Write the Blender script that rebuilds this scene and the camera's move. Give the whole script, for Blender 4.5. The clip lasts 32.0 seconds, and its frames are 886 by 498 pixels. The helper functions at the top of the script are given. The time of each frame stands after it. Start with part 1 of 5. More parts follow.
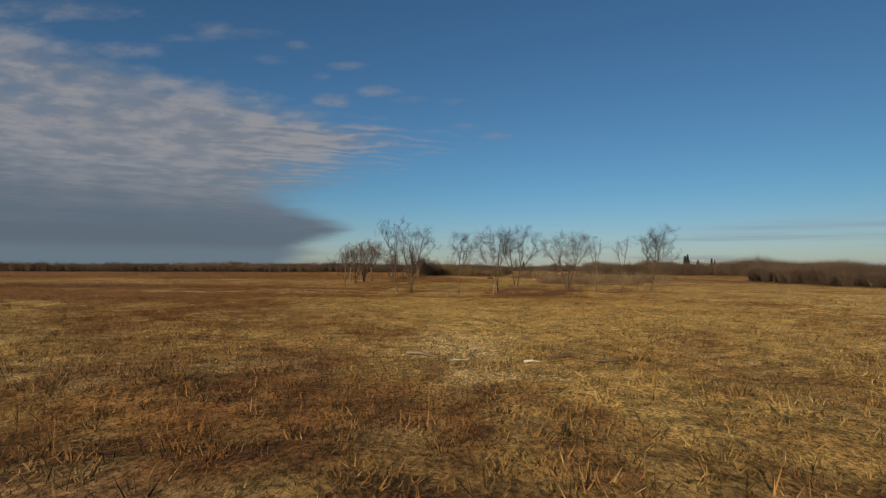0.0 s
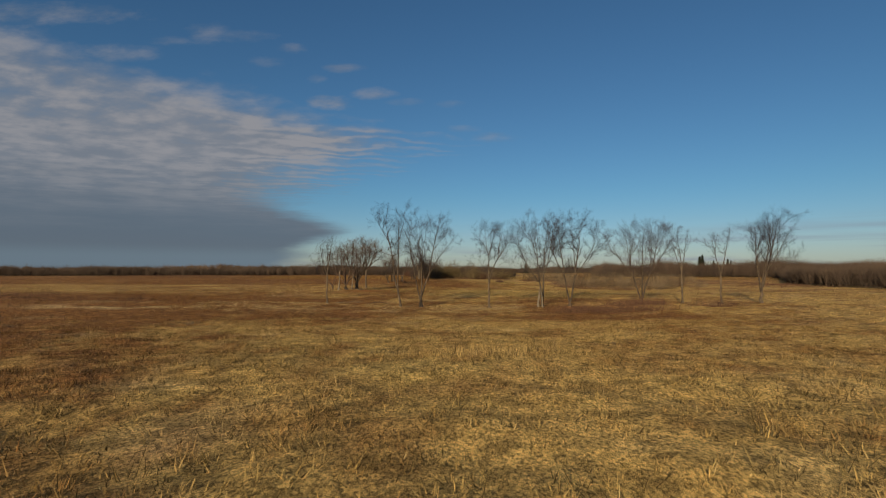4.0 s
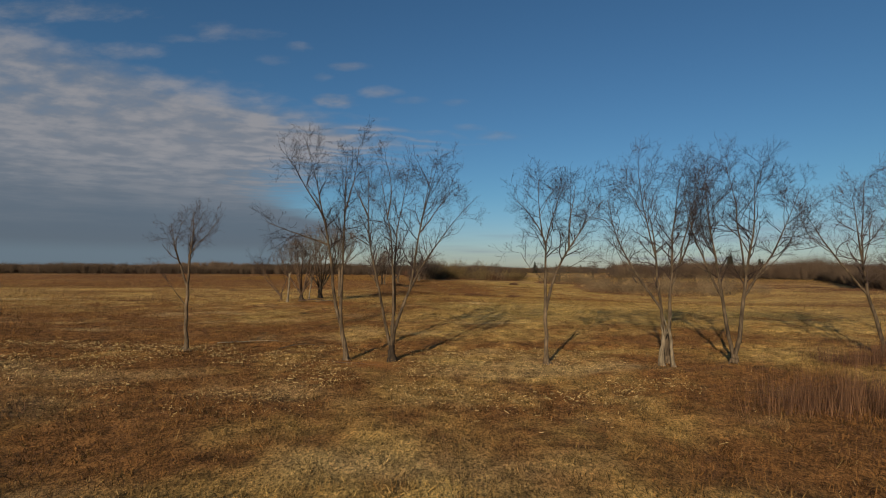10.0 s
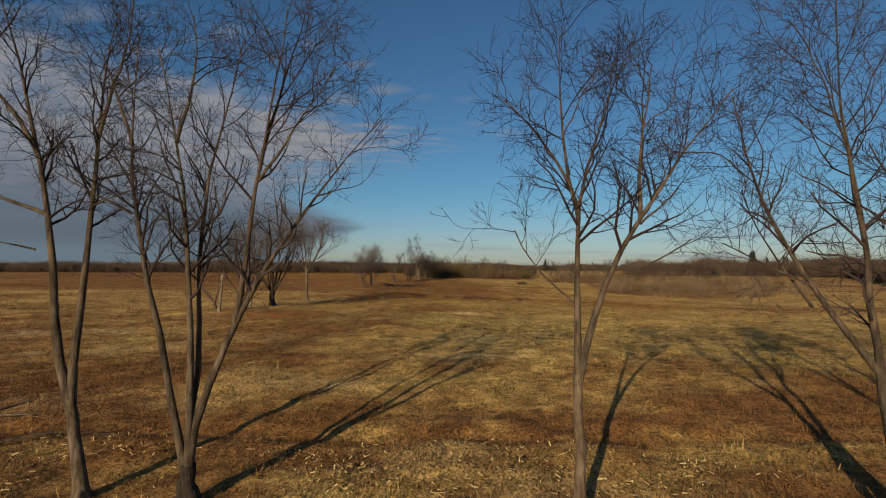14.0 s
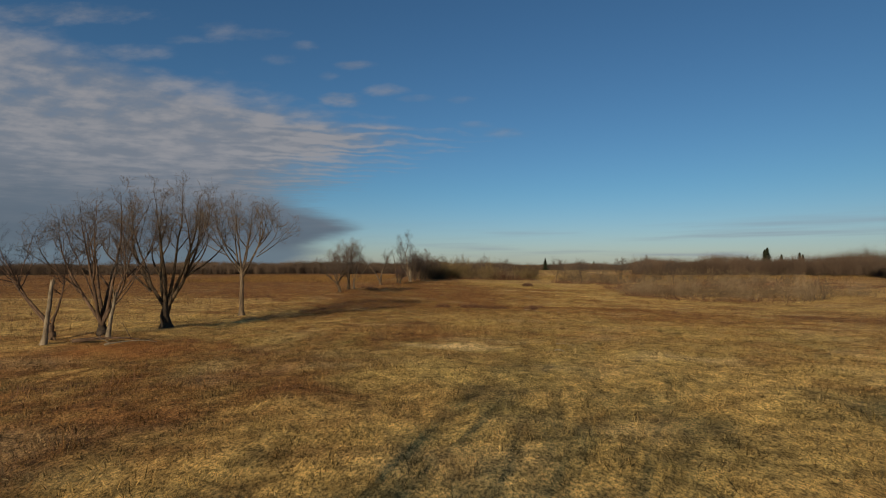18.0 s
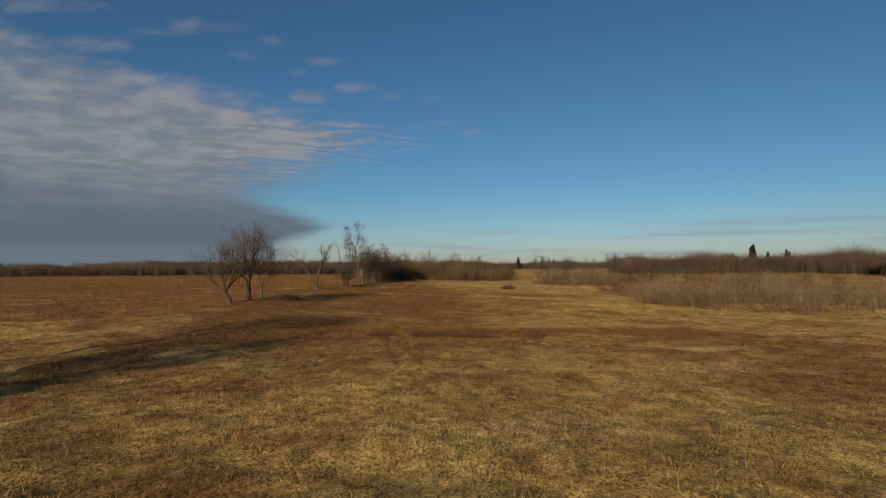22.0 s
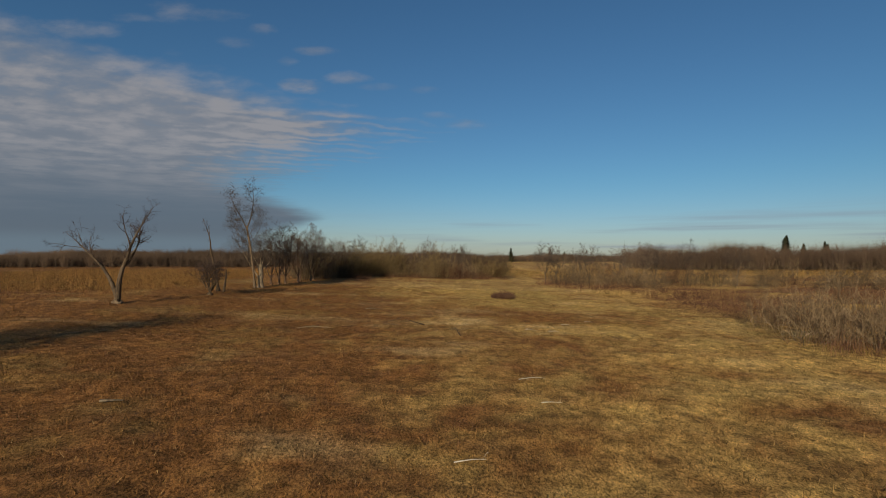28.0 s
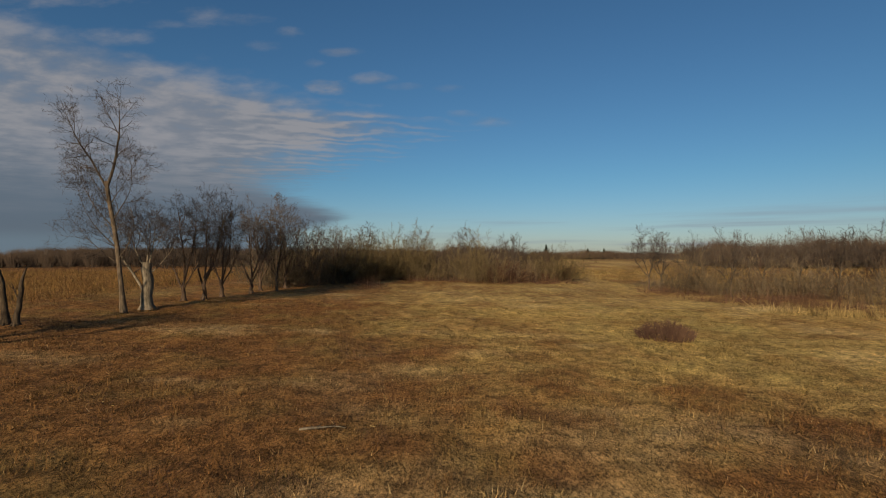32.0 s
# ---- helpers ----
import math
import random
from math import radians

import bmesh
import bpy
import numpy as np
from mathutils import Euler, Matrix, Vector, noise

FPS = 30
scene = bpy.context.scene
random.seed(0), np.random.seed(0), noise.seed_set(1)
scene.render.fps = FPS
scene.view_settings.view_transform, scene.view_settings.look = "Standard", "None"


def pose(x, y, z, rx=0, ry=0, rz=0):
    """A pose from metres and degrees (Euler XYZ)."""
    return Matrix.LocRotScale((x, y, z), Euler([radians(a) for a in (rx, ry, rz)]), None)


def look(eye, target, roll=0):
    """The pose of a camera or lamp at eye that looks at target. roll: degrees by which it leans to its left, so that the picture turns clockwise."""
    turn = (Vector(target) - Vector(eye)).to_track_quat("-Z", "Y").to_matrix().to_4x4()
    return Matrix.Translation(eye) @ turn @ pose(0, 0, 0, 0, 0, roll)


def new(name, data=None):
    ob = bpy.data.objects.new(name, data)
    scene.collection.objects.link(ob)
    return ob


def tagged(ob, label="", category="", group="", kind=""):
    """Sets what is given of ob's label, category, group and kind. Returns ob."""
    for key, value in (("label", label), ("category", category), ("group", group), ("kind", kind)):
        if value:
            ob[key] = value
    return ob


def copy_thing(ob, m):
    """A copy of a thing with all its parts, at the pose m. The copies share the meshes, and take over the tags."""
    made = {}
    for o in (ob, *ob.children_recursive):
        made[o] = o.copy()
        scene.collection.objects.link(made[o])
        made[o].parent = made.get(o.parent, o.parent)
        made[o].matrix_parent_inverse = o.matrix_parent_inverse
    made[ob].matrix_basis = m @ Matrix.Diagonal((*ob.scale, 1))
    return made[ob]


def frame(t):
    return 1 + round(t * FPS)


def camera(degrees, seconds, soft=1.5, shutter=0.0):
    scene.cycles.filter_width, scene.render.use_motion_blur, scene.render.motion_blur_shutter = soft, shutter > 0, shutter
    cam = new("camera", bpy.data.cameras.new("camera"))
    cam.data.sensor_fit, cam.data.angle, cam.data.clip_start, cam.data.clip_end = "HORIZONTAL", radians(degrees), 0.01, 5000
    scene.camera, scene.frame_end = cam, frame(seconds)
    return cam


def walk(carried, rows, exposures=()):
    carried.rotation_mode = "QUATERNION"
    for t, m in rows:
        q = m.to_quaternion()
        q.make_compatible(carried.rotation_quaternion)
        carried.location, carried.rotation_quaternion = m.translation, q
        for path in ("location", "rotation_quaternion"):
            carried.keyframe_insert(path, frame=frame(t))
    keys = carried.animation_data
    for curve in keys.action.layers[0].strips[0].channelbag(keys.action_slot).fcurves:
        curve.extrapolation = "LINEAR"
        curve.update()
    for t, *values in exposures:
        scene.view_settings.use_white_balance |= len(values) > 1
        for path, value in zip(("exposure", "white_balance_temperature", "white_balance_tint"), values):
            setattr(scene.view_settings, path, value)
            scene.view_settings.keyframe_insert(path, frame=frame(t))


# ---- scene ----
cam = camera(83.1, 32.0, soft=1.1)
METRES, EYE, TILT, LEAN, TURN = 192.3, 5.0, -2.7, 0.0, 0.0
ROWS = [
    (0.0, -0.0008, -0.0064, -0.0043, 0.03, 4.66, -0.27),
    (0.5, -0.0031, 0.0081, -0.0036, 0.13, 4.68, -0.23),
    (1.0, -0.0055, 0.0227, -0.0029, 0.13, 4.73, -0.21),
    (1.5, -0.0079, 0.0375, -0.0022, 0.09, 4.79, -0.17),
    (2.0, -0.0104, 0.0525, -0.0014, 0.02, 4.81, -0.15),
    (2.5, -0.0127, 0.0674, -0.0008, -0.08, 4.84, -0.13),
    (3.0, -0.0142, 0.0814, -0.0000, -0.10, 4.86, -0.10),
    (3.5, -0.0153, 0.0957, 0.0006, -0.13, 4.90, -0.05),
    (5.5, -0.0142, 0.1546, 0.0045, -1.11, 4.82, -0.10),
    (6.0, -0.0121, 0.1691, 0.0054, -0.61, 4.82, -0.16),
    (6.5, -0.0108, 0.1832, 0.0062, -0.20, 4.82, -0.21),
    (7.0, -0.0100, 0.1965, 0.0068, -0.04, 4.80, -0.27),
    (7.5, -0.0096, 0.2090, 0.0075, 0.03, 4.73, -0.25),
    (8.0, -0.0096, 0.2206, 0.0080, 0.12, 4.76, -0.28),
    (8.5, -0.0101, 0.2321, 0.0085, 0.17, 4.74, -0.31),
    (9.0, -0.0109, 0.2434, 0.0089, 0.18, 4.73, -0.35),
    (9.5, -0.0120, 0.2547, 0.0095, 0.18, 4.74, -0.36),
    (10.0, -0.0130, 0.2658, 0.0103, 0.19, 4.74, -0.38),
    (10.5, -0.0141, 0.2771, 0.0110, 0.19, 4.81, -0.36),
    (11.0, -0.0145, 0.2874, 0.0118, 0.17, 4.77, -0.38),
    (11.5, -0.0140, 0.2971, 0.0123, 0.12, 4.79, -0.34),
    (12.0, -0.0121, 0.3064, 0.0128, 0.17, 4.76, -0.33),
    (12.5, -0.0094, 0.3155, 0.0131, 0.25, 4.68, -0.34),
    (13.0, -0.0064, 0.3237, 0.0135, 0.55, 4.56, -0.30),
    (13.5, -0.0029, 0.3323, 0.0138, 0.96, 4.46, -0.27),
    (14.0, 0.0001, 0.3411, 0.0142, 1.33, 4.45, -0.32),
    (14.5, 0.0020, 0.3503, 0.0148, 1.60, 4.50, -0.39),
    (16.5, 0.0020, 0.3931, 0.0163, 1.46, 4.57, -0.03),
    (17.0, 0.0023, 0.4065, 0.0168, 1.29, 4.53, -0.01),
    (17.5, 0.0021, 0.4208, 0.0174, 0.97, 4.51, 0.03),
    (18.0, 0.0015, 0.4363, 0.0179, 1.04, 4.47, 0.04),
    (18.5, 0.0007, 0.4528, 0.0186, 1.07, 4.44, 0.06),
    (19.0, -0.0003, 0.4702, 0.0192, 0.95, 4.40, 0.07),
    (19.5, -0.0014, 0.4883, 0.0199, 0.71, 4.39, 0.13),
    (20.0, -0.0016, 0.5066, 0.0205, 0.19, 4.39, 0.23),
    (20.5, 0.0002, 0.5248, 0.0212, -0.38, 4.39, 0.30),
    (21.0, 0.0034, 0.5431, 0.0219, -0.76, 4.40, 0.38),
    (21.5, 0.0072, 0.5613, 0.0225, -1.32, 4.36, 0.37),
    (22.0, 0.0116, 0.5791, 0.0234, -2.30, 4.34, 0.40),
    (22.5, 0.0164, 0.5965, 0.0243, -2.83, 4.31, 0.41),
    (23.0, 0.0215, 0.6137, 0.0253, -2.91, 4.28, 0.39),
    (23.5, 0.0266, 0.6307, 0.0263, -2.91, 4.24, 0.37),
    (24.0, 0.0314, 0.6479, 0.0271, -2.90, 4.15, 0.32),
    (24.5, 0.0357, 0.6655, 0.0279, -3.01, 4.08, 0.29),
    (25.0, 0.0393, 0.6838, 0.0288, -3.04, 4.01, 0.29),
    (25.5, 0.0425, 0.7026, 0.0295, -3.10, 3.95, 0.26),
    (26.0, 0.0450, 0.7219, 0.0301, -3.11, 3.86, 0.21),
    (26.5, 0.0467, 0.7422, 0.0306, -3.13, 3.83, 0.18),
    (28.5, 0.0476, 0.8272, 0.0337, -3.35, 3.31, -0.05),
    (29.0, 0.0469, 0.8486, 0.0342, -3.27, 3.27, -0.05),
    (29.5, 0.0459, 0.8719, 0.0346, -3.19, 3.24, -0.03),
    (30.0, 0.0448, 0.8955, 0.0351, -3.06, 3.20, -0.03),
    (30.5, 0.0439, 0.9193, 0.0358, -2.94, 3.15, 0.04),
    (31.0, 0.0430, 0.9428, 0.0361, -2.58, 3.16, 0.05),
    (31.5, 0.0422, 0.9662, 0.0369, -1.88, 3.20, 0.14),
    (32.0, 0.0419, 0.9892, 0.0377, -0.43, 3.26, 0.13),
]
walk(cam, [(t, pose(0, 0, EYE, TILT, LEAN, TURN) @ pose(METRES * x, METRES * y, METRES * z, 90 + pitch, roll, yaw)) for t, x, y, z, yaw, pitch, roll in ROWS])

# ---------------------------------------------------------------- light and sky
SUN_ELEV, SUN_AZ = 18.0, 202.0          # degrees; azimuth of the sun seen from the field, clockwise from +y
s_dir = Vector((math.sin(radians(SUN_AZ)) * math.cos(radians(SUN_ELEV)),
                math.cos(radians(SUN_AZ)) * math.cos(radians(SUN_ELEV)), math.sin(radians(SUN_ELEV))))
sun_data = bpy.data.lights.new("sun", "SUN")
sun_data.energy, sun_data.angle, sun_data.color = 5.0, radians(0.6), (1.0, 0.85, 0.62)
sun = new("sun", sun_data)
sun.matrix_world = look(s_dir * 100, (0, 0, 0))


class Nodes:
    """Small helper to wire node trees."""

    def __init__(self, tree):
        self.tree = tree
        tree.nodes.clear()

    def add(self, kind, **inputs):
        n = self.tree.nodes.new(kind)
        for key, value in inputs.items():
            self.plug(n, key, value)
        return n

    def plug(self, n, key, value):
        slot = n.inputs[int(key[1:])] if key[0] == "i" and key[1:].isdigit() else n.inputs[key.replace("_", " ")]
        if isinstance(value, bpy.types.NodeSocket):
            self.tree.links.new(value, slot)
        else:
            slot.default_value = value

    def math(self, op, a, b=0.0, clamp=False):
        n = self.add("ShaderNodeMath", i0=a, i1=b)
        n.operation, n.use_clamp = op, clamp
        return n.outputs[0]

    def noise(self, vector, scale, detail=4.0, rough=0.55):
        n = self.add("ShaderNodeTexNoise", Vector=vector, Scale=scale, Detail=detail, Roughness=rough)
        return n.outputs[0]

    def smooth(self, value, low, high, to0=0.0, to1=1.0):
        n = self.tree.nodes.new("ShaderNodeMapRange")
        n.interpolation_type = "SMOOTHSTEP"
        for key, v in zip(("Value", "From Min", "From Max", "To Min", "To Max"), (value, low, high, to0, to1)):
            self.plug(n, key, v)
        return n.outputs[0]

    def mix(self, fac, a, b, blend="MIX"):
        n = self.tree.nodes.new("ShaderNodeMix")
        n.data_type, n.blend_type = "RGBA", blend
        for slot, v in ((0, fac), (6, a), (7, b)):
            if isinstance(v, bpy.types.NodeSocket):
                self.tree.links.new(v, n.inputs[slot])
            else:
                n.inputs[slot].default_value = v if slot == 0 else (*v[:3], 1.0)
        return n.outputs[2]


SKY = 0.10
world = bpy.data.worlds.new("sky")
scene.world = world
world.use_nodes = True
w = Nodes(world.node_tree)
sky = w.add("ShaderNodeTexSky")
sky.sky_type, sky.sun_disc = "NISHITA", False
sky.sun_elevation, sky.sun_rotation = radians(SUN_ELEV), radians(SUN_AZ)
sky.air_density, sky.dust_density, sky.ozone_density = 1.0, 0.3, 1.5
direction = w.add("ShaderNodeTexCoord").outputs["Generated"]
axes = w.add("ShaderNodeSeparateXYZ", Vector=direction)
deep = w.mix(w.smooth(axes.outputs[2], 0.0, 0.16), (0.42, 0.515, 0.71), (0.318, 0.535, 0.69))
tint = w.mix(1.0, sky.outputs[0], deep, "MULTIPLY")
clear = w.add("ShaderNodeBackground", Color=tint, Strength=SKY)
up = w.math("MAXIMUM", axes.outputs[2], 0.012)
sheet_x = w.math("DIVIDE", axes.outputs[0], up)
sheet_y = w.math("DIVIDE", axes.outputs[1], up)
sheet = w.add("ShaderNodeCombineXYZ", X=sheet_x, Y=sheet_y).outputs[0]
# bearing and height in the sky, as seen looking along +y
ahead = w.math("MAXIMUM", axes.outputs[1], 0.05)
side_ = w.math("DIVIDE", axes.outputs[0], ahead)
high = w.math("DIVIDE", axes.outputs[2], ahead)
rag_v = w.add("ShaderNodeCombineXYZ", X=w.math("MULTIPLY", axes.outputs[0], 3.0), Y=w.math("MULTIPLY", axes.outputs[2], 22.0)).outputs[0]
tilted = w.add("ShaderNodeCombineXYZ", X=w.math("MULTIPLY", side_, 0.42), Y=w.math("SUBTRACT", high, w.math("MULTIPLY", side_, 0.05))).outputs[0]
puffs = w.noise(tilted, 27.0, 5.0, 0.55)
heaps = w.noise(tilted, 10.0, 3.0, 0.5)
sheet_fine = w.noise(sheet, 2.9, 4.0, 0.55)
# the rim of the cloud bank: bearing of its edge by height
rim = w.tree.nodes.new("ShaderNodeValToRGB")
rim.color_ramp.interpolation = "EASE"
RIM = ((0.008, -0.272), (0.033, -0.249), (0.056, -0.211), (0.073, -0.177), (0.087, -0.186), (0.102, -0.232), (0.119, -0.261), (0.142, -0.232), (0.170, -0.181), (0.204, -0.118), (0.238, -0.040),
       (0.255, 0.0), (0.273, -0.07), (0.297, -0.19), (0.333, -0.32), (0.368, -0.43), (0.393, -0.54), (0.423, -0.654), (0.454, -0.761), (0.491, -0.857), (0.551, -0.95))
for k, (h_, b_) in enumerate(RIM):
    stop = rim.color_ramp.elements[k] if k < 2 else rim.color_ramp.elements.new(h_ / 0.6)
    stop.position = h_ / 0.6
    v_ = (b_ + 1.2) / 1.6
    stop.color = (v_, v_, v_, 1.0)
w.plug(rim, "Fac", w.math("DIVIDE", high, 0.6))
edge = w.math("SUBTRACT", w.math("MULTIPLY", w.add("ShaderNodeSeparateColor", Color=rim.outputs[0]).outputs[0], 1.6), 1.2)
inside = w.math("SUBTRACT", edge, side_)
inside = w.math("ADD", inside, w.math("MULTIPLY", w.math("SUBTRACT", w.noise(rag_v, 1.6, 4.0), 0.5), 0.14))
blur = w.smooth(high, 0.07, 0.20, 0.050, 0.17)
waves = w.tree.nodes.new("ShaderNodeTexWave")
waves.wave_type, waves.bands_direction = "BANDS", "Y"
turned = w.add("ShaderNodeVectorRotate", Vector=sheet, Angle=radians(-9.0))
turned.rotation_type = "Z_AXIS"
for key, v in (("Vector", turned.outputs[0]), ("Scale", 1.25), ("Distortion", 9.0), ("Detail", 4.0), ("Detail Scale", 1.6)):
    w.plug(waves, key, v)
ripple = w.math("MULTIPLY", w.math("SUBTRACT", waves.outputs[1], 0.5), w.math("MULTIPLY", w.smooth(high, 0.34, 0.26), w.smooth(side_, -0.55, -0.10, 0.04, 0.34)))
relief = w.math("ADD", w.math("MULTIPLY", w.math("SUBTRACT", puffs, 0.5), 1.0), w.math("ADD", w.math("MULTIPLY", w.math("SUBTRACT", heaps, 0.5), 0.8), w.math("ADD", w.math("MULTIPLY", w.math("SUBTRACT", sheet_fine, 0.5), 0.9), ripple)))
calm = w.smooth(high, 0.08, 0.20, 0.25, 1.0)
relief = w.math("MULTIPLY", relief, calm)
depth_in = w.math("MINIMUM", w.math("MAXIMUM", w.math("DIVIDE", inside, blur), -2.0), w.smooth(high, 0.12, 0.42, 2.4, 1.15))
body = w.math("ADD", w.math("MULTIPLY", relief, 1.7), depth_in)
amount = w.math("MULTIPLY", w.smooth(body, -0.35, 1.75), 0.93)
texture_ = w.math("ADD", relief, 0.52)
# small torn cloudlets beside the bank: bearing, height, half sizes, thickness
CLOUDLETS = ((-0.816, 0.516, 0.141, 0.017, 0.6), (-0.906, 0.45, 0.082, 0.034, 0.8), (-0.473, 0.477, 0.036, 0.016, 0.45), (-0.403, 0.471, 0.045, 0.011, 0.35), (-0.549, 0.461, 0.038, 0.008, 0.35),
             (-0.300, 0.444, 0.025, 0.009, 0.45), (-0.193, 0.405, 0.031, 0.008, 0.5), (-0.229, 0.334, 0.040, 0.012, 0.9), (-0.136, 0.352, 0.035, 0.010, 0.55), (-0.666, 0.435, 0.073, 0.016, 0.5),
             (-0.350, 0.417, 0.028, 0.009, 0.3), (-0.251, 0.383, 0.017, 0.007, 0.3), (-0.073, 0.336, 0.034, 0.006, 0.25), (0.019, 0.332, 0.029, 0.006, 0.22), (0.110, 0.264, 0.039, 0.009, 0.4), (0.053, 0.281, 0.027, 0.006, 0.3))
torn = w.math("MULTIPLY", w.math("SUBTRACT", puffs, 0.5), 3.6)
wisp_v = w.add("ShaderNodeCombineXYZ", X=w.math("MULTIPLY", side_, 0.35), Y=high).outputs[0]
torn = w.math("ADD", torn, w.math("MULTIPLY", w.math("SUBTRACT", w.noise(wisp_v, 75.0, 4.0, 0.6), 0.5), 1.8))
scraps = 0.0
for b_, h_, rx_, ry_, thick_ in CLOUDLETS:
    # flat below, ragged above
    u_ = w.math("DIVIDE", w.math("SUBTRACT", side_, b_), rx_ * 1.25)
    v_ = w.math("DIVIDE", w.math("SUBTRACT", high, h_), ry_ * 1.25)
    far_ = w.math("ADD", w.math("MULTIPLY", u_, u_), w.math("MULTIPLY", v_, v_))
    fill = w.math("MULTIPLY", w.smooth(w.math("ADD", w.math("SUBTRACT", 1.0, far_), torn), -0.5, 2.2), thick_ * 0.9)
    scraps = w.math("MAXIMUM", scraps, w.math("MULTIPLY", fill, w.smooth(far_, 3.6, 1.6)))
amount = w.math("MAXIMUM", amount, scraps)
amount = w.math("MULTIPLY", amount, w.smooth(axes.outputs[1], 0.02, 0.2))
# thin streaks low over the horizon
streak_v = w.add("ShaderNodeCombineXYZ", X=w.math("MULTIPLY", axes.outputs[0], 2.2), Y=w.math("MULTIPLY", axes.outputs[2], 42.0)).outputs[0]
streak = w.math("MULTIPLY", w.smooth(w.noise(streak_v, 1.1, 3.0), 0.46, 0.72), w.smooth(axes.outputs[2], 0.10, 0.03))
streak = w.math("MULTIPLY", streak, w.smooth(axes.outputs[0], -0.2, 0.5, 0.35, 0.85))
shade = w.smooth(w.math("ADD", axes.outputs[2], w.math("MULTIPLY", w.math("SUBTRACT", w.noise(rag_v, 2.2, 4.0), 0.5), 0.10)), 0.21, 0.055)
lit = w.mix(w.smooth(texture_, 0.34, 0.74), (0.192, 0.210, 0.245), (0.288, 0.284, 0.300))
colour = w.mix(shade, lit, (0.104, 0.133, 0.172))
low_band = w.smooth(axes.outputs[2], 0.045, 0.018)
colour = w.mix(w.math("MULTIPLY", low_band, 0.6), colour, (0.14, 0.20, 0.25))
cloud = w.add("ShaderNodeBackground", Color=colour, Strength=1.0)
pale = w.add("ShaderNodeBackground", Color=(0.225, 0.255, 0.315, 1.0), Strength=1.0)
first = w.add("ShaderNodeMixShader", i0=streak, i1=clear.outputs[0], i2=pale.outputs[0])
both = w.add("ShaderNodeMixShader", i0=amount, i1=first.outputs[0], i2=cloud.outputs[0])
w.add("ShaderNodeOutputWorld", Surface=both.outputs[0])


# ---------------------------------------------------------------- materials
def material(name):
    m = bpy.data.materials.new(name)
    m.use_nodes = True
    return m, Nodes(m.node_tree)


def field_colours(n, russet, green, pale_):
    """Straw, russet weed, green and bleached tones by what grows there."""
    col = n.mix(russet, (0.455, 0.283, 0.085), (0.200, 0.090, 0.027))
    col = n.mix(green, col, (0.310, 0.232, 0.068))
    return n.mix(pale_, col, (0.60, 0.42, 0.185))


def grass_material(name, contrast):
    m, n = material(name)
    get = {}
    for key in ("russet", "green", "pale", "chance"):
        a = n.add("ShaderNodeAttribute")
        a.attribute_name = key
        get[key] = a.outputs["Fac"]
    col = field_colours(n, get["russet"], get["green"], get["pale"])
    factor = n.smooth(get["chance"], 0.0, 1.0, 1.0 - contrast, 1.0 + contrast)
    grey = n.add("ShaderNodeCombineColor", Red=factor, Green=factor, Blue=factor).outputs[0]
    col = n.mix(1.0, col, grey, "MULTIPLY")
    # shading normals are bent upwards to even out the sunlight on the blades
    own = n.add("ShaderNodeNewGeometry").outputs["Normal"]
    soft_ = n.add("ShaderNodeVectorMath", i0=own, i1=(0.0, 0.0, 1.8))
    flat = n.add("ShaderNodeVectorMath", i0=soft_.outputs[0])
    flat.operation = "NORMALIZE"
    b = n.add("ShaderNodeBsdfPrincipled", Base_Color=col, Roughness=0.8, Normal=flat.outputs[0])
    b.inputs["Specular IOR Level"].default_value = 0.08
    n.add("ShaderNodeOutputMaterial", Surface=b.outputs[0])
    return m


def ground_material():
    m, n = material("thatch")
    get = {}
    for key in ("russet", "green", "pale", "soil"):
        a = n.add("ShaderNodeAttribute")
        a.attribute_name = key
        get[key] = a.outputs["Fac"]
    where = n.add("ShaderNodeTexCoord").outputs["Object"]
    col = field_colours(n, get["russet"], get["green"], get["pale"])
    flat = n.add("ShaderNodeMapping", Vector=where, Scale=(1.0, 0.6, 1.0)).outputs[0]
    mid = n.smooth(n.noise(where, 1.7, 5.0, 0.7), 0.34, 0.66, 0.60, 1.5)
    grain = n.smooth(n.noise(flat, 15.0, 6.0, 0.8), 0.38, 0.60, 0.42, 1.75)
    f = n.math("MULTIPLY", mid, grain)
    col = n.mix(1.0, col, n.add("ShaderNodeCombineColor", Red=f, Green=f, Blue=f).outputs[0], "MULTIPLY")
    col = n.mix(get["soil"], col, (0.44, 0.165, 0.040))
    bump = n.add("ShaderNodeBump", Height=n.noise(where, 7.0, 8.0, 0.8), Strength=0.8, Distance=0.12)
    b = n.add("ShaderNodeBsdfPrincipled", Base_Color=col, Roughness=0.9, Normal=bump.outputs[0])
    b.inputs["Specular IOR Level"].default_value = 0.1
    n.add("ShaderNodeOutputMaterial", Surface=b.outputs[0])
    return m


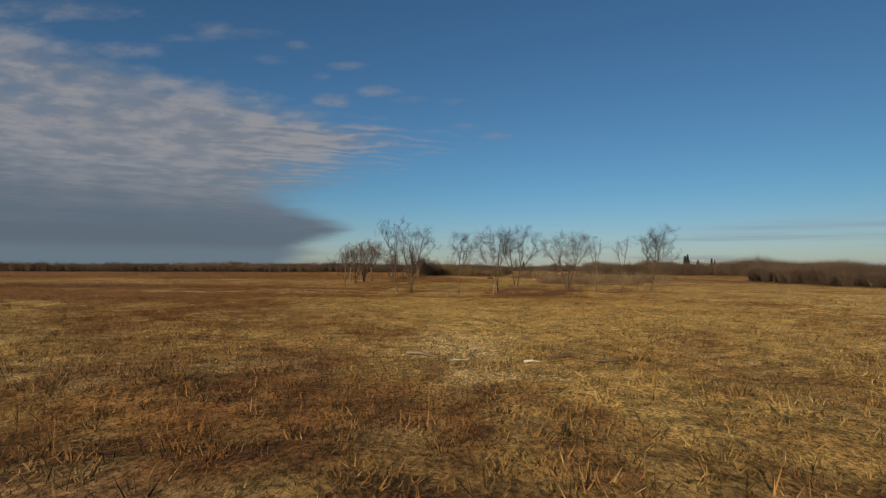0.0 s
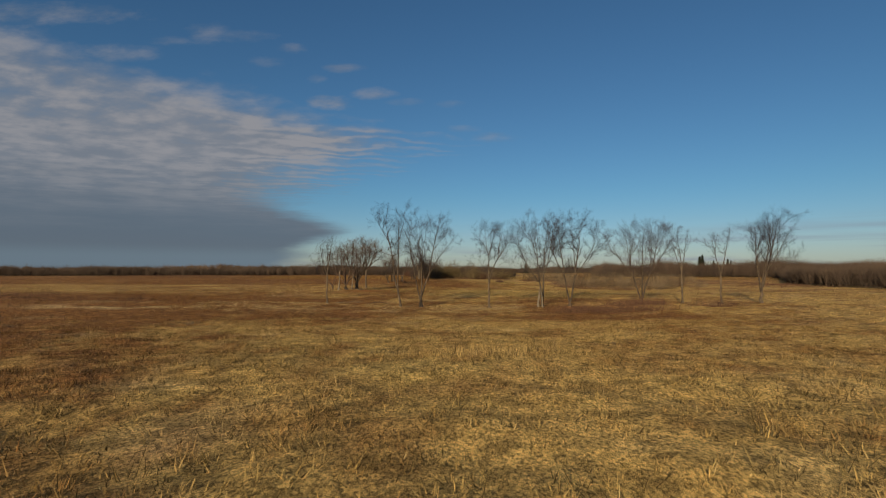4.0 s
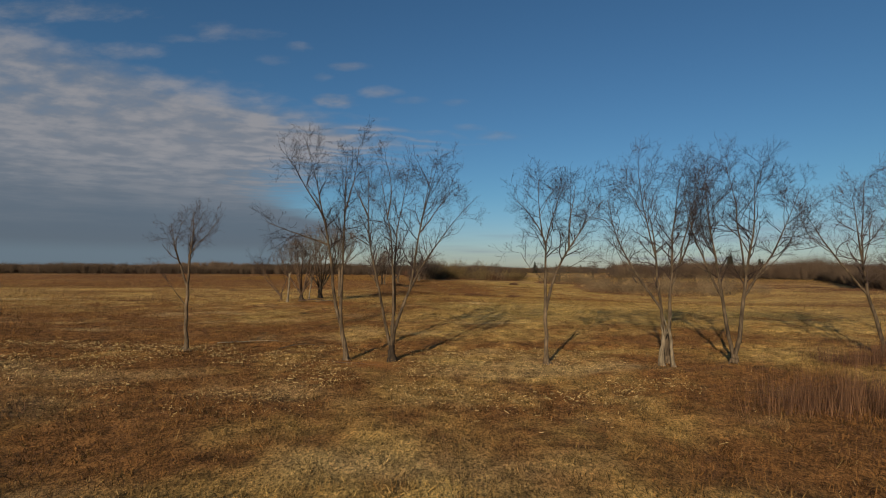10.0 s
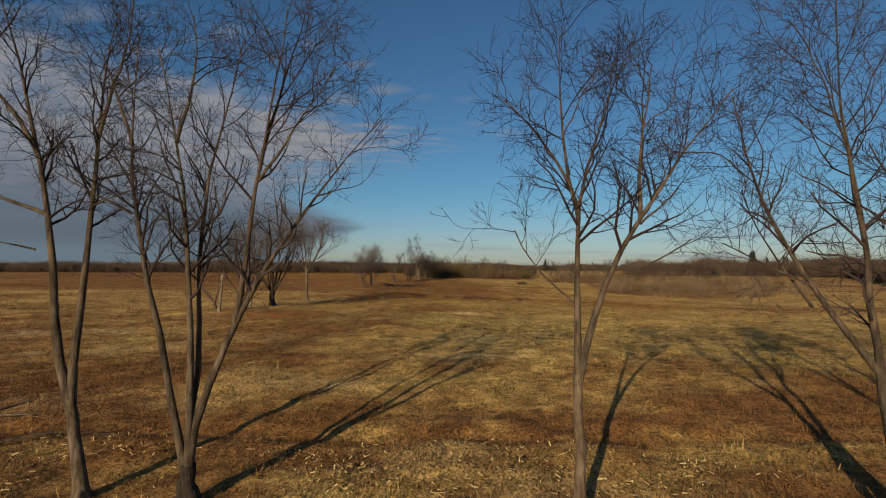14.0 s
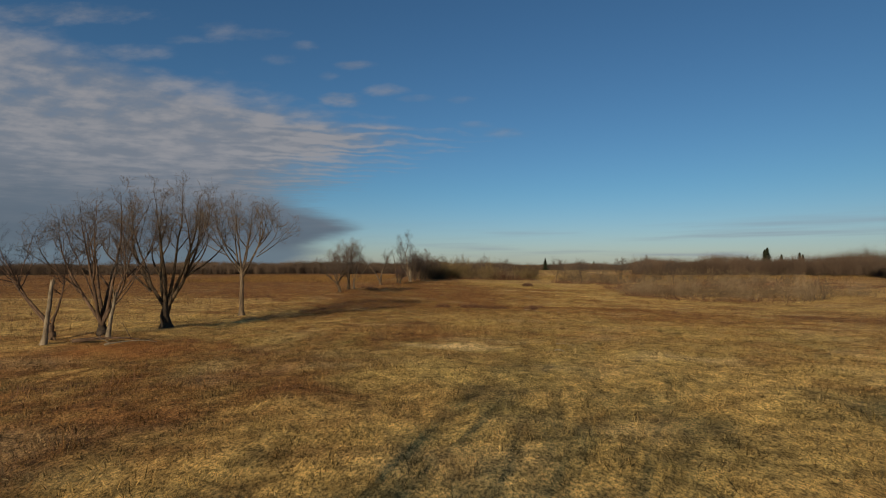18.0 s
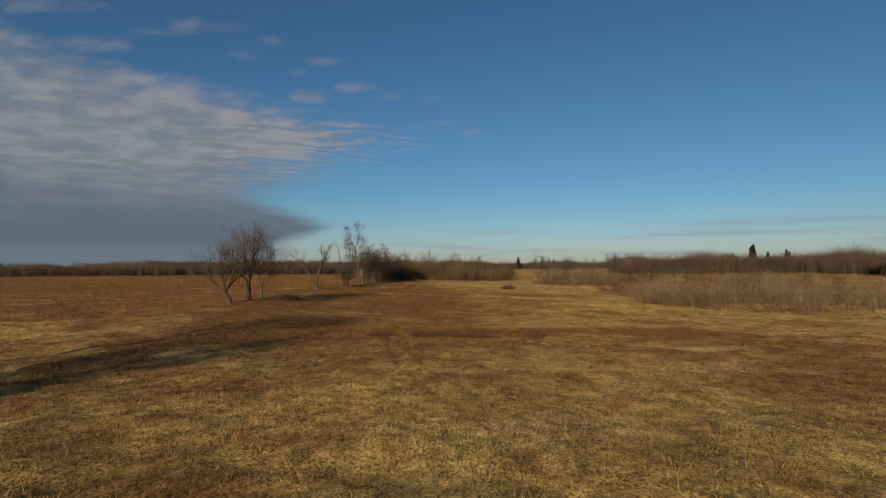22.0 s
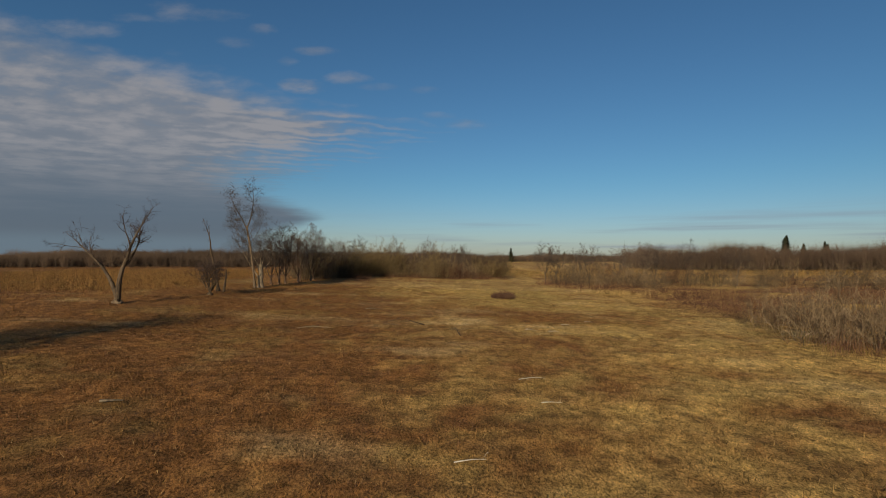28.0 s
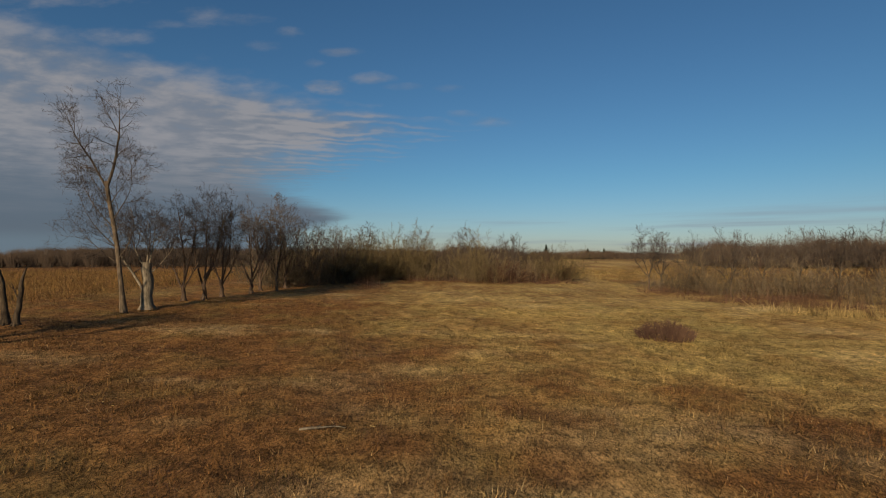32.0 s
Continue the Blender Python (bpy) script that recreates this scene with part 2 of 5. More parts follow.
def bark_material(name, dark, light, scale=9.0):
    m, n = material(name)
    where = n.add("ShaderNodeTexCoord").outputs["Object"]
    long_ = n.add("ShaderNodeMapping", Vector=where, Scale=(1.0, 1.0, 0.22)).outputs[0]
    fac = n.smooth(n.noise(long_, scale, 6.0, 0.7), 0.3, 0.72)
    blotch = n.smooth(n.noise(where, 0.9, 3.0), 0.35, 0.7, 0.75, 1.2)
    col = n.mix(fac, dark, light)
    col = n.mix(1.0, col, n.add("ShaderNodeCombineColor", Red=blotch, Green=blotch, Blue=blotch).outputs[0], "MULTIPLY")
    bump = n.add("ShaderNodeBump", Height=n.noise(long_, scale * 1.6, 5.0, 0.7), Strength=0.9, Distance=0.03)
    b = n.add("ShaderNodeBsdfPrincipled", Base_Color=col, Roughness=0.9, Normal=bump.outputs[0])
    b.inputs["Specular IOR Level"].default_value = 0.15
    n.add("ShaderNodeOutputMaterial", Surface=b.outputs[0])
    return m


def plain_varied(name, dark, light, scale):
    m, n = material(name)
    where = n.add("ShaderNodeTexCoord").outputs["Object"]
    chance = n.add("ShaderNodeObjectInfo").outputs["Random"]
    fac = n.smooth(n.math("ADD", n.noise(where, scale, 4.0, 0.6), n.math("MULTIPLY", n.math("SUBTRACT", chance, 0.5), 0.35)), 0.25, 0.75)
    b = n.add("ShaderNodeBsdfPrincipled", Base_Color=n.mix(fac, dark, light), Roughness=0.85)
    b.inputs["Specular IOR Level"].default_value = 0.1
    n.add("ShaderNodeOutputMaterial", Surface=b.outputs[0])
    return m


MAT_GROUND = ground_material()
MAT_GRASS = grass_material("dry_grass", 0.80)
MAT_WEED = grass_material("dry_weed", 0.55)


def brush_material():
    m, n = material("purple_brush")
    a = n.add("ShaderNodeAttribute")
    a.attribute_name = "chance"
    col = n.mix(a.outputs["Fac"], (0.050, 0.022, 0.013), (0.185, 0.096, 0.052))
    b = n.add("ShaderNodeBsdfPrincipled", Base_Color=col, Roughness=0.8)
    b.inputs["Specular IOR Level"].default_value = 0.1
    n.add("ShaderNodeOutputMaterial", Surface=b.outputs[0])
    return m


MAT_BRUSH = brush_material()
MAT_BOLE = bark_material("bole_bark", (0.052, 0.035, 0.022), (0.200, 0.140, 0.086))
MAT_BARK = bark_material("grey_bark", (0.034, 0.023, 0.015), (0.140, 0.099, 0.062))
MAT_CHAR = bark_material("charred_bark", (0.012, 0.009, 0.007), (0.072, 0.050, 0.033))
MAT_DARK = bark_material("dark_bark", (0.028, 0.019, 0.012), (0.120, 0.080, 0.046))
MAT_PALE = bark_material("bleached_wood", (0.090, 0.066, 0.042), (0.30, 0.23, 0.15))
MAT_WHITE = bark_material("weathered_wood", (0.32, 0.27, 0.20), (0.62, 0.54, 0.42))
MAT_RED = bark_material("reddish_bark", (0.045, 0.027, 0.018), (0.150, 0.092, 0.055))
MAT_TWIG = plain_varied("twig_bark", (0.024, 0.016, 0.014), (0.070, 0.048, 0.040), 1.5)
# same twig, lighter: sunlight on the bank and thicket crowns put into the colour
MAT_TWIG_SUN = plain_varied("sunlit_twig", (0.046, 0.034, 0.027), (0.125, 0.094, 0.070), 1.2)
MAT_STEM = plain_varied("shrub_stem", (0.085, 0.056, 0.030), (0.290, 0.205, 0.118), 0.9)
MAT_OLIVE = plain_varied("olive_shrub_stem", (0.080, 0.055, 0.023), (0.195, 0.136, 0.060), 0.9)
MAT_STEMR = plain_varied("red_shrub_stem", (0.060, 0.028, 0.016), (0.140, 0.070, 0.038), 0.9)
MAT_BUSH = plain_varied("bush_stem", (0.085, 0.045, 0.028), (0.200, 0.112, 0.066), 0.9)
MAT_STEMD = plain_varied("dark_shrub_stem", (0.064, 0.044, 0.025), (0.170, 0.120, 0.068), 0.9)
MAT_WOODS = plain_varied("far_woods", (0.048, 0.033, 0.023), (0.110, 0.074, 0.049), 0.05)
MAT_FIR = plain_varied("fir_needles", (0.016, 0.020, 0.011), (0.046, 0.052, 0.026), 1.2)


# ---------------------------------------------------------------- the lie of the land
TABLE = np.random.RandomState(5).rand(256, 256)


def value_noise(x, y, size, seed=0):
    u, v = np.asarray(x) / size + seed * 17.31, np.asarray(y) / size + seed * 9.73
    i, j = np.floor(u).astype(int), np.floor(v).astype(int)
    a, b = u - i, v - j
    a, b = a * a * (3 - 2 * a), b * b * (3 - 2 * b)
    t = lambda p, q: TABLE[p % 256, q % 256]
    return (t(i, j) * (1 - a) + t(i + 1, j) * a) * (1 - b) + (t(i, j + 1) * (1 - a) + t(i + 1, j + 1) * a) * b


def fbm(x, y, size, seed=0, octaves=3):
    total, weight = 0.0, 0.0
    for k in range(octaves):
        total = total + value_noise(x, y, size / 2 ** k, seed + k) / 2 ** k
        weight += 1 / 2 ** k
    return total / weight


def step(v, low, high):
    s = np.clip((np.asarray(v, float) - low) / (high - low), 0, 1)
    return s * s * (3 - 2 * s)


def blob(x, y, cx, cy, rx, ry, turn=0.0):
    c, s = math.cos(radians(turn)), math.sin(radians(turn))
    u, v = (x - cx) * c + (y - cy) * s, -(x - cx) * s + (y - cy) * c
    return np.exp(-((u / rx) ** 2 + (v / ry) ** 2))


def tracks(x, y):
    """Two wheel tracks that bend through the mown grass."""
    lane, t = 0.0 + 0.0085 * (146 - y) ** 2, 0.0
    for off in (0.0, 1.25):
        t = t + np.exp(-((x - lane - off) / 0.14) ** 2) * step(y, 119, 126) * (1 - step(y, 145, 149))
    return t


def rut_line(x, y):
    """A washed-out rut across the field."""
    bed = np.interp(x, (2, 5.4, 8.6, 12.8, 16.7, 21.5, 26.7, 32), (153.9, 153.8, 153.8, 154.4, 155.9, 157.3, 159.6, 161.5))
    return np.exp(-((y - bed - 0.12 * np.sin(x * 1.9)) / 0.18) ** 2) * step(x, 4.5, 6.5) * (1 - step(x, 27, 31))


# the long section of the land: a rise at the start, a swell past the tree row, a hollow, then level again
SECTION_Y = np.arange(-60.0, 340.0, 1.0)
RISE = np.interp(SECTION_Y, (-60, 0, 13, 20, 30, 41, 47, 54, 60, 65, 72, 80), (2.5, 2.15, 1.85, 1.62, 1.42, 1.22, 0.95, 0.58, 0.22, 0.05, -0.03, 0.0))
SWELL = np.interp(SECTION_Y, (80, 88, 97, 104, 112, 122, 132, 140, 150, 162, 172, 185, 196, 207, 222, 240), (0.0, 0.32, 0.52, 0.72, 0.60, 0.55, 0.40, 0.0, -0.42, -0.75, -0.6, -0.18, -0.3, -0.3, -0.1, 0.0))
SOFT = np.hanning(13) / np.hanning(13).sum()
RISE, SWELL = (np.convolve(np.pad(v, 6, mode="edge"), SOFT, "valid") for v in (RISE, SWELL))


def height(x, y):
    """Height of the ground: a rise at the start, falling to the right past the tree row."""
    x, y = np.asarray(x, float), np.asarray(y, float)
    s = step(y, 88, 142)
    swell = np.interp(y, SECTION_Y, SWELL) * step(x, -18, -4) * (1 - step(x, 60, 110))
    rise = np.interp(y, SECTION_Y, RISE) * (1 - 0.7 * step(np.abs(x), 60, 160))
    bank = 0.50 * blob(x, y, -19.5, 113, 6, 9) + 0.36 * blob(x, y, -17, 168, 5, 10)
    z = swell + rise + bank + land(x, y, s)
    return z


def land(x, y, s):
    """The gentle fall to the right, humps, ruts and the ditch behind the tree row."""
    z = -0.03 * s * np.clip(x + 17, 0, 60) - 0.15 * s
    z = z + np.clip(0.020 * np.abs(x + 1), 0, 0.6) * np.exp(-((y - 75) / 14) ** 2)
    z = z + 0.14 * (fbm(x, y, 9.0, 3) - 0.5) + 0.30 * (fbm(x, y, 1.9, 4, 2) - 0.5)
    z = z - 0.20 * rut_line(x, y) - 0.07 * tracks(x, y)
    z = z - 0.10 * np.exp(-((y - 79.0) / 0.45) ** 2) * step(x, -22, -16) * (1 - step(x, 16, 22))
    return z


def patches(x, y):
    """Where a spot lies on the patch plan, shifted to fit the camera's view."""
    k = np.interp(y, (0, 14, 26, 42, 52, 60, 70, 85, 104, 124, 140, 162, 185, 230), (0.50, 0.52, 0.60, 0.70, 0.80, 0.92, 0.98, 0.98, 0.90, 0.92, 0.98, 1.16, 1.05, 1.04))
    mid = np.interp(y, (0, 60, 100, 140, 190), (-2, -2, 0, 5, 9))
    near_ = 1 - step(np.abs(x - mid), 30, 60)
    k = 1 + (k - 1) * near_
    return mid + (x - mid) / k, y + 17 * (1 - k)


def tones(x, y):
    """What grows where: russet weed, green, bleached and bare soil, each 0 to 1. Russet also stands in for some shade.
    """
    x, y = np.asarray(x, float), np.asarray(y, float)
    lanes, ruts = tracks(x, y), rut_line(x, y)
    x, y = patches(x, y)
    n1, n2, n3 = fbm(x, y, 14.0, 11), fbm(x, y, 3.2, 21), fbm(x * 0.35, y, 2.4, 31)
    r = 0.24 + 0.8 * (n1 - 0.45) + 0.9 * (n2 - 0.5) + 0.8 * (n3 - 0.5) + 1.0 * (fbm(x, y, 1.0, 25, 2) - 0.5)
    far_left = step(-x, 20, 30) * step(y, 55, 75)
    r = r + 0.55 * step(y - np.clip(62 + 1.2 * (x + 15), 46, 62), -1.5, 3.0) * step(-x, 8, 16) * (1 - step(y, 80, 96)) * (0.55 + 0.9 * fbm(x * 0.3, y, 5, 42))
    r = r + far_left * (0.75 - 0.72 * step(y, 92, 120)) * (0.5 + fbm(x * 0.3, y, 9, 41)) + 0.5 * far_left * step(y, 92, 120) * (fbm(x * 0.4, y, 12, 43) - 0.5)
    r = r + 0.12 * step(-x, -4, 10) * step(y, 44, 62) + 0.30 * step(-x, -8, 4) * step(y, 150, 170) + 0.3 * step(y, 238, 300)
    r = r + 0.25 * step(-x, -4, 6) * step(y, 192, 205) + 0.40 * step(y, 146, 158) * (1 - step(x + 26 * (n1 - 0.5), -3, 20)) + 0.34 * step(x, -17, -9) * step(y, 118, 132) * (1 - step(y, 196, 206) * 0.6) * (1 - 0.9 * step(y, 146, 154) * step(x + 26 * (n1 - 0.5), -5, 16)) + 0.24 * step(x, -17, -9) * step(y, 132, 146) * (1 - step(y, 168, 180)) * (1 - 0.7 * step(y, 150, 156) * step(x + 26 * (n1 - 0.5), -5, 16))
    r = r + (0.03 + 0.10 * step(-x, -2, 10)) * step(y, 30, 42) * (1 - step(y, 80, 88)) + 0.12 * step(y, 84, 90) * (1 - step(y, 104, 112)) * step(x, -4, 10)
    # russet at the ditch and under the bank trees is weed plus painted shade
    for cx, cy, rx, ry, turn, v in (
            (-7, 17, 9, 8, 20, 0.40), (-10, 28, 12, 8, 0, 0.25), (22, 200, 9, 6, 0, 0.6), (10, 64, 8, 4, 0, 0.3), (-2, 117, 9, 5, 0, 0.75), (14, 64, 10, 5, 0, 0.7), (21, 182, 7, 7, 0, 0.20), (-10, 100, 7, 8, 0, 0.3), (-22, 30, 14, 8, 0, 0.35), (-14, 66, 6, 3.5, 5, 0.7), (-8, 79.1, 24, 0.35, 0, 0.4), (-16, 70, 9, 6, 0, 0.4), (4, 64, 8, 3, 0, 0.35),
            (-3, 80.5, 16, 1.6, 0, 0.5), (14, 84, 9, 4, 10, 0.5), (-13, 137, 2.2, 9, -8, 0.8), (-4, 146, 6, 2, 20, 0.6),
            (3.5, 150.0, 8, 1.6, 8, 0.7), (19, 152, 6, 3, 15, 0.8), (0, 175, 9, 12, 0, 0.50), (-12, 185, 9, 24, 0, 0.5),
            (5, 205, 3.5, 8, 10, 0.6), (-6, 215, 8, 10, 0, 0.4), (-6, 199, 10, 9, 0, 0.55), (-9, 150, 10, 8, 0, 0.25), (2, 158, 10, 5, 0, 0.25), (9, 128, 5, 4, 0, 0.3), (-9, 105, 5, 5, 0, 0.4), (-3, 148, 8, 4, 0, 0.3), (-17, 108, 7, 5, 0, 0.5), (-7, 72, 7, 5, 0, 0.35), (9.5, 69, 4.5, 4.5, 0, 0.9), (-3, 197, 6, 8, 0, 0.35), (-4, 208, 9, 9, 0, 0.45), (-8, 105, 5, 4, 0, 0.25), (-24, 74, 12, 10, 0, 0.2), (1, 196, 8, 9, 0, 0.3), (21, 201, 8, 6, 0, 0.4), (-9, 104, 5, 5, 0, 0.2), (-22, 43, 12, 8, 0, 0.45), (22, 154, 5, 2.5, 10, 0.5), (1.5, 191.3, 4, 3, 0, 0.45), (8, 74.8, 4, 2, 0, 0.5)):
        r = r + v * blob(x, y, cx, cy, rx, ry, turn)
    for cx, cy, rx, ry, turn, v in (
            (12, 34, 16, 12, 0, 0.5), (14, 100, 24, 14, 0, 0.4), (2, 104, 12, 5, 0, 0.2), (4, 97, 9, 5, 0, 0.3)):
        r = r - v * blob(x, y, cx, cy, rx, ry, turn)
    g = 0.9 * (fbm(x, y, 11.0, 51) - 0.52) + 0.9 * (fbm(x, y, 1.8, 52, 2) - 0.48)
    g = g + 0.40 * blob(x, y, -10, 42, 16, 6) + 0.3 * blob(x, y, 12, 36, 16, 8) + 0.3 * blob(x, y, 6, 112, 14, 14) + 0.35 * blob(x, y, 20, 215, 14, 16)
    g = g - 0.5 * far_left - 0.30 * (1 - step(y, 84, 98))
    p = 1.3 * (fbm(x * 0.5, y, 2.6, 61) - 0.62)
    for cx, cy, rx, ry, turn, v in (
            (2.6, 20.5, 2.6, 3.0, -35, 0.9), (6, 17.3, 4, 0.8, 0, 0.6), (-9, 70.5, 13, 5.0, 0, 0.12), (-40, 84, 20, 0.8, 3, 0.5), (-50, 118, 30, 1.2, -2, 0.5), (-45, 150, 26, 1.5, 2, 0.5), (5, 75.5, 4, 2.6, 0, 0.2), (12.8, 193.6, 2.4, 1.0, 0, 0.6), (-2, 90, 3.2, 0.9, -5, 0.4),
            (18, 137, 4, 2.5, 0, 0.5), (12, 107, 5, 0.8, 0, 0.4), (10, 182, 4, 2, 20, 0.2), (14, 190, 3, 2, 0, 0.4), (36, 234, 5, 3, 0, 0.8), (13.4, 196, 2.2, 1.3, 0, 0.8), (18, 189, 3.5, 0.8, 15, 0.8), (20, 193, 4, 0.5, 10, 0.7), (0, 110.6, 3.2, 0.8, -5, 0.9), (21, 143.5, 3, 1.2, 0, 0.9), (-30, 100, 8, 1.5, 0, 0.45), (-36, 70, 10, 1.5, 0, 0.45)):
        p = p + v * blob(x, y, cx, cy, rx, ry, turn) * (0.4 + 1.2 * fbm(x, y, 1.2, 62))
    r = r + 0.6 * blob(x, y, -18, 110.5, 4, 2.5)
    soil = np.clip((blob(x, y, -6.4, 74.4, 1.6, 1.0) + 0.45 * blob(x, y, -18, 110.5, 4, 2.2)) * (0.5 + fbm(x, y, 0.6, 71)) * 1.1, 0, 0.85)
    # russet in the rut stands in for the shadow of its near lip
    r, g = r + 0.55 * lanes + 0.5 * ruts, g + 0.8 * ruts
    clip = lambda v: np.clip(v, 0, 1)
    return clip(r), clip(g) * 0.7, clip(p), soil


# ---------------------------------------------------------------- building helpers
def mesh_from(name, verts, faces, mat, smooth=True):
    """A mesh of triangles or quads from arrays."""
    verts, faces = np.asarray(verts, np.float32), np.asarray(faces, np.int32)
    me = bpy.data.meshes.new(name)
    k = faces.shape[1]
    me.vertices.add(len(verts))
    me.vertices.foreach_set("co", verts.ravel())
    me.loops.add(faces.size)
    me.loops.foreach_set("vertex_index", faces.ravel())
    me.polygons.add(len(faces))
    me.polygons.foreach_set("loop_start", np.arange(0, faces.size, k, dtype=np.int32))
    me.materials.append(mat)
    me.update(calc_edges=True)
    if smooth:
        me.polygons.foreach_set("use_smooth", np.ones(len(faces), bool))
    return me


def attribute(me, key, values, domain):
    me.attributes.new(key, "FLOAT", domain).data.foreach_set("value", np.asarray(values, np.float32))


def part(name, me, parent, label=""):
    ob = new(name, me)
    ob.parent = parent
    return tagged(ob, label)


def thing(name, x, y, label, category, group="", dz=-0.06):
    ob = new(name)
    ob.location = (x, y, float(height(x, y)) + dz)
    return tagged(ob, label, category, group)


class Tubes:
    """Collects tapered tubes into one mesh."""

    def __init__(self):
        self.v, self.f, self.count = [], [], 0

    def add(self, pts, radii, sides):
        self.many(np.asarray(pts, float)[None], np.asarray(radii, float)[None], sides)

    def many(self, pts, radii, sides):
        """pts: lines x points x 3; radii: lines x points."""
        m, n = pts.shape[:2]
        if not m:
            return
        d = np.gradient(pts, axis=1)
        d /= np.linalg.norm(d, axis=2, keepdims=True) + 1e-9
        ref = np.where(np.abs(d[:, :1, 1:2]) < 0.8, np.array((0.0, 1.0, 0.0)), np.array((1.0, 0.0, 0.0)))
        a = np.cross(d, np.broadcast_to(ref, d.shape))
        a /= np.linalg.norm(a, axis=2, keepdims=True) + 1e-9
        b = np.cross(d, a)
        ang = np.arange(sides) * 2 * math.pi / sides
        ring = pts[:, :, None] + radii[:, :, None, None] * (a[:, :, None] * np.cos(ang)[:, None] + b[:, :, None] * np.sin(ang)[:, None])
        k, i, j = np.meshgrid(np.arange(m), np.arange(n - 1), np.arange(sides), indexing="ij")
        p, q = (k * n + i) * sides + j, (k * n + i) * sides + (j + 1) % sides
        self.v.append(ring.reshape(-1, 3))
        self.f.append(np.stack((p, q, q + sides, p + sides), -1).reshape(-1, 4) + self.count)
        self.count += m * n * sides

    def slivers(self, foot, tip, side):
        """Twigs too fine for a ring: one thin three-cornered blade each, closed to a quad at the tip."""
        m = len(foot)
        self.v.append(np.stack((foot - side, foot + side, tip + side * 0.25, tip - side * 0.25), 1).reshape(-1, 3))
        self.f.append(np.arange(4 * m).reshape(-1, 4) + self.count)
        self.count += 4 * m

    def mesh(self, name, mat):
        return mesh_from(name, np.concatenate(self.v), np.concatenate(self.f), mat)


def unit(v):
    return v / (np.linalg.norm(v) + 1e-9)


def units(v):
    return v / (np.linalg.norm(v, axis=-1, keepdims=True) + 1e-9)


def bough(rng, p, d, length, r0, r1, segs, wander, rise):
    """A wandering line with radii."""
    pts, d = [np.array(p, float)], unit(np.array(d, float))
    for _ in range(segs):
        d = unit(d + rng.normal(0, wander, 3) + np.array((0, 0, rise)))
        pts.append(pts[-1] + d * length / segs)
    return np.array(pts), np.linspace(r0, r1, segs + 1)


def sprout(rng, out, pts, radii, level, spec):
    """Side shoots along many lines at once, level by level, down to the finest twigs."""
    while level <= spec["levels"]:
        k = pts.shape[1]
        length = np.linalg.norm(np.diff(pts, axis=1), axis=2).sum(1)
        number = np.maximum(1, (length * spec["density"][level - 1] + rng.rand(len(pts))).astype(int))
        own = np.repeat(np.arange(len(pts)), number)
        rank = np.arange(len(own)) - np.repeat(np.cumsum(number) - number, number)
        start = spec["bare"][level - 1]
        f = start + (1 - start) * (rank + rng.rand(len(own))) / number[own]
        s = f * (k - 1)
        i = np.minimum(s.astype(int), k - 2)
        g = (s - i)[:, None]
        p = pts[own, i] * (1 - g) + pts[own, i + 1] * g
        r = radii[own, i] * (1 - g[:, 0]) + radii[own, i + 1] * g[:, 0]
        axis = units(pts[own, i + 1] - pts[own, i])
        side = units(np.cross(axis, rng.normal(0, 1, axis.shape)))
        ang = np.radians(rng.uniform(*spec["angle"], len(own)))[:, None]
        d = axis * np.cos(ang) + side * np.sin(ang) + np.array((0, 0, spec["lift"]))
        near_end = spec.get("end", (1.2, -0.7)) if level == 1 else (1.2, -0.7)
        long_ = spec["length"][level - 1] * rng.uniform(0.5, 1.2, len(own)) * (near_end[0] + near_end[1] * f)
        r0 = np.clip(np.minimum(r * 0.68, spec["radius"][level - 1]), spec["thin"], None)
        if level == spec["levels"]:
            d = units(d + rng.normal(0, spec["wander"], d.shape))
            across = units(np.cross(d, rng.normal(0, 1, d.shape)))
            out.slivers(p, p + d * long_[:, None], across * spec["thin"])
            return
        segs = spec.get("segs", (4, 3, 2))[min(level - 1, 2)]
        line = [p]
        for _ in range(segs):
            d = units(d + rng.normal(0, spec["wander"], d.shape) + np.array((0, 0, spec["rise"])))
            line.append(line[-1] + d * (long_ / segs)[:, None])
        pts = np.stack(line, 1)
        t = np.linspace(0, 1, segs + 1)
        radii = r0[:, None] * (1 - t) + np.maximum(r0 * 0.35, spec["thin"] * 0.6)[:, None] * t
        out.many(pts, radii, spec.get("sides", (5, 4, 3))[min(level - 1, 2)])
        level += 1


ELM = dict(levels=4, density=(2.2, 3.8, 6.2, 6.0), bare=(0.40, 0.15, 0.10, 0.1), angle=(28, 68), lift=0.08, length=(1.7, 1.0, 0.55, 0.34),
           radius=(0.031, 0.013, 0.0066, 0.0043), thin=0.0044, wander=0.21, rise=0.07, end=(1.1, -0.5))


def stem_line(rng, z0, dx, dz, bow, dy=None, x0=0.0, segs=9, wander=0.10):
    """A main stem that leaves the trunk at z0 and ends dx aside at height dz, bowed by bow."""
    t = np.linspace(0, 1, segs + 1)
    dy = rng.uniform(-0.25, 0.25) * (dz - z0) if dy is None else dy
    e = t ** 1.15
    pts = np.stack((x0 + dx * e + bow * np.sin(math.pi * t), dy * e, z0 + (dz - z0) * t), -1)
    kinks = rng.normal(0, wander * (dz - z0) / segs, (segs + 1, 3))
    kinks[0] = 0
    return pts + np.cumsum(kinks, axis=0) * 0.55


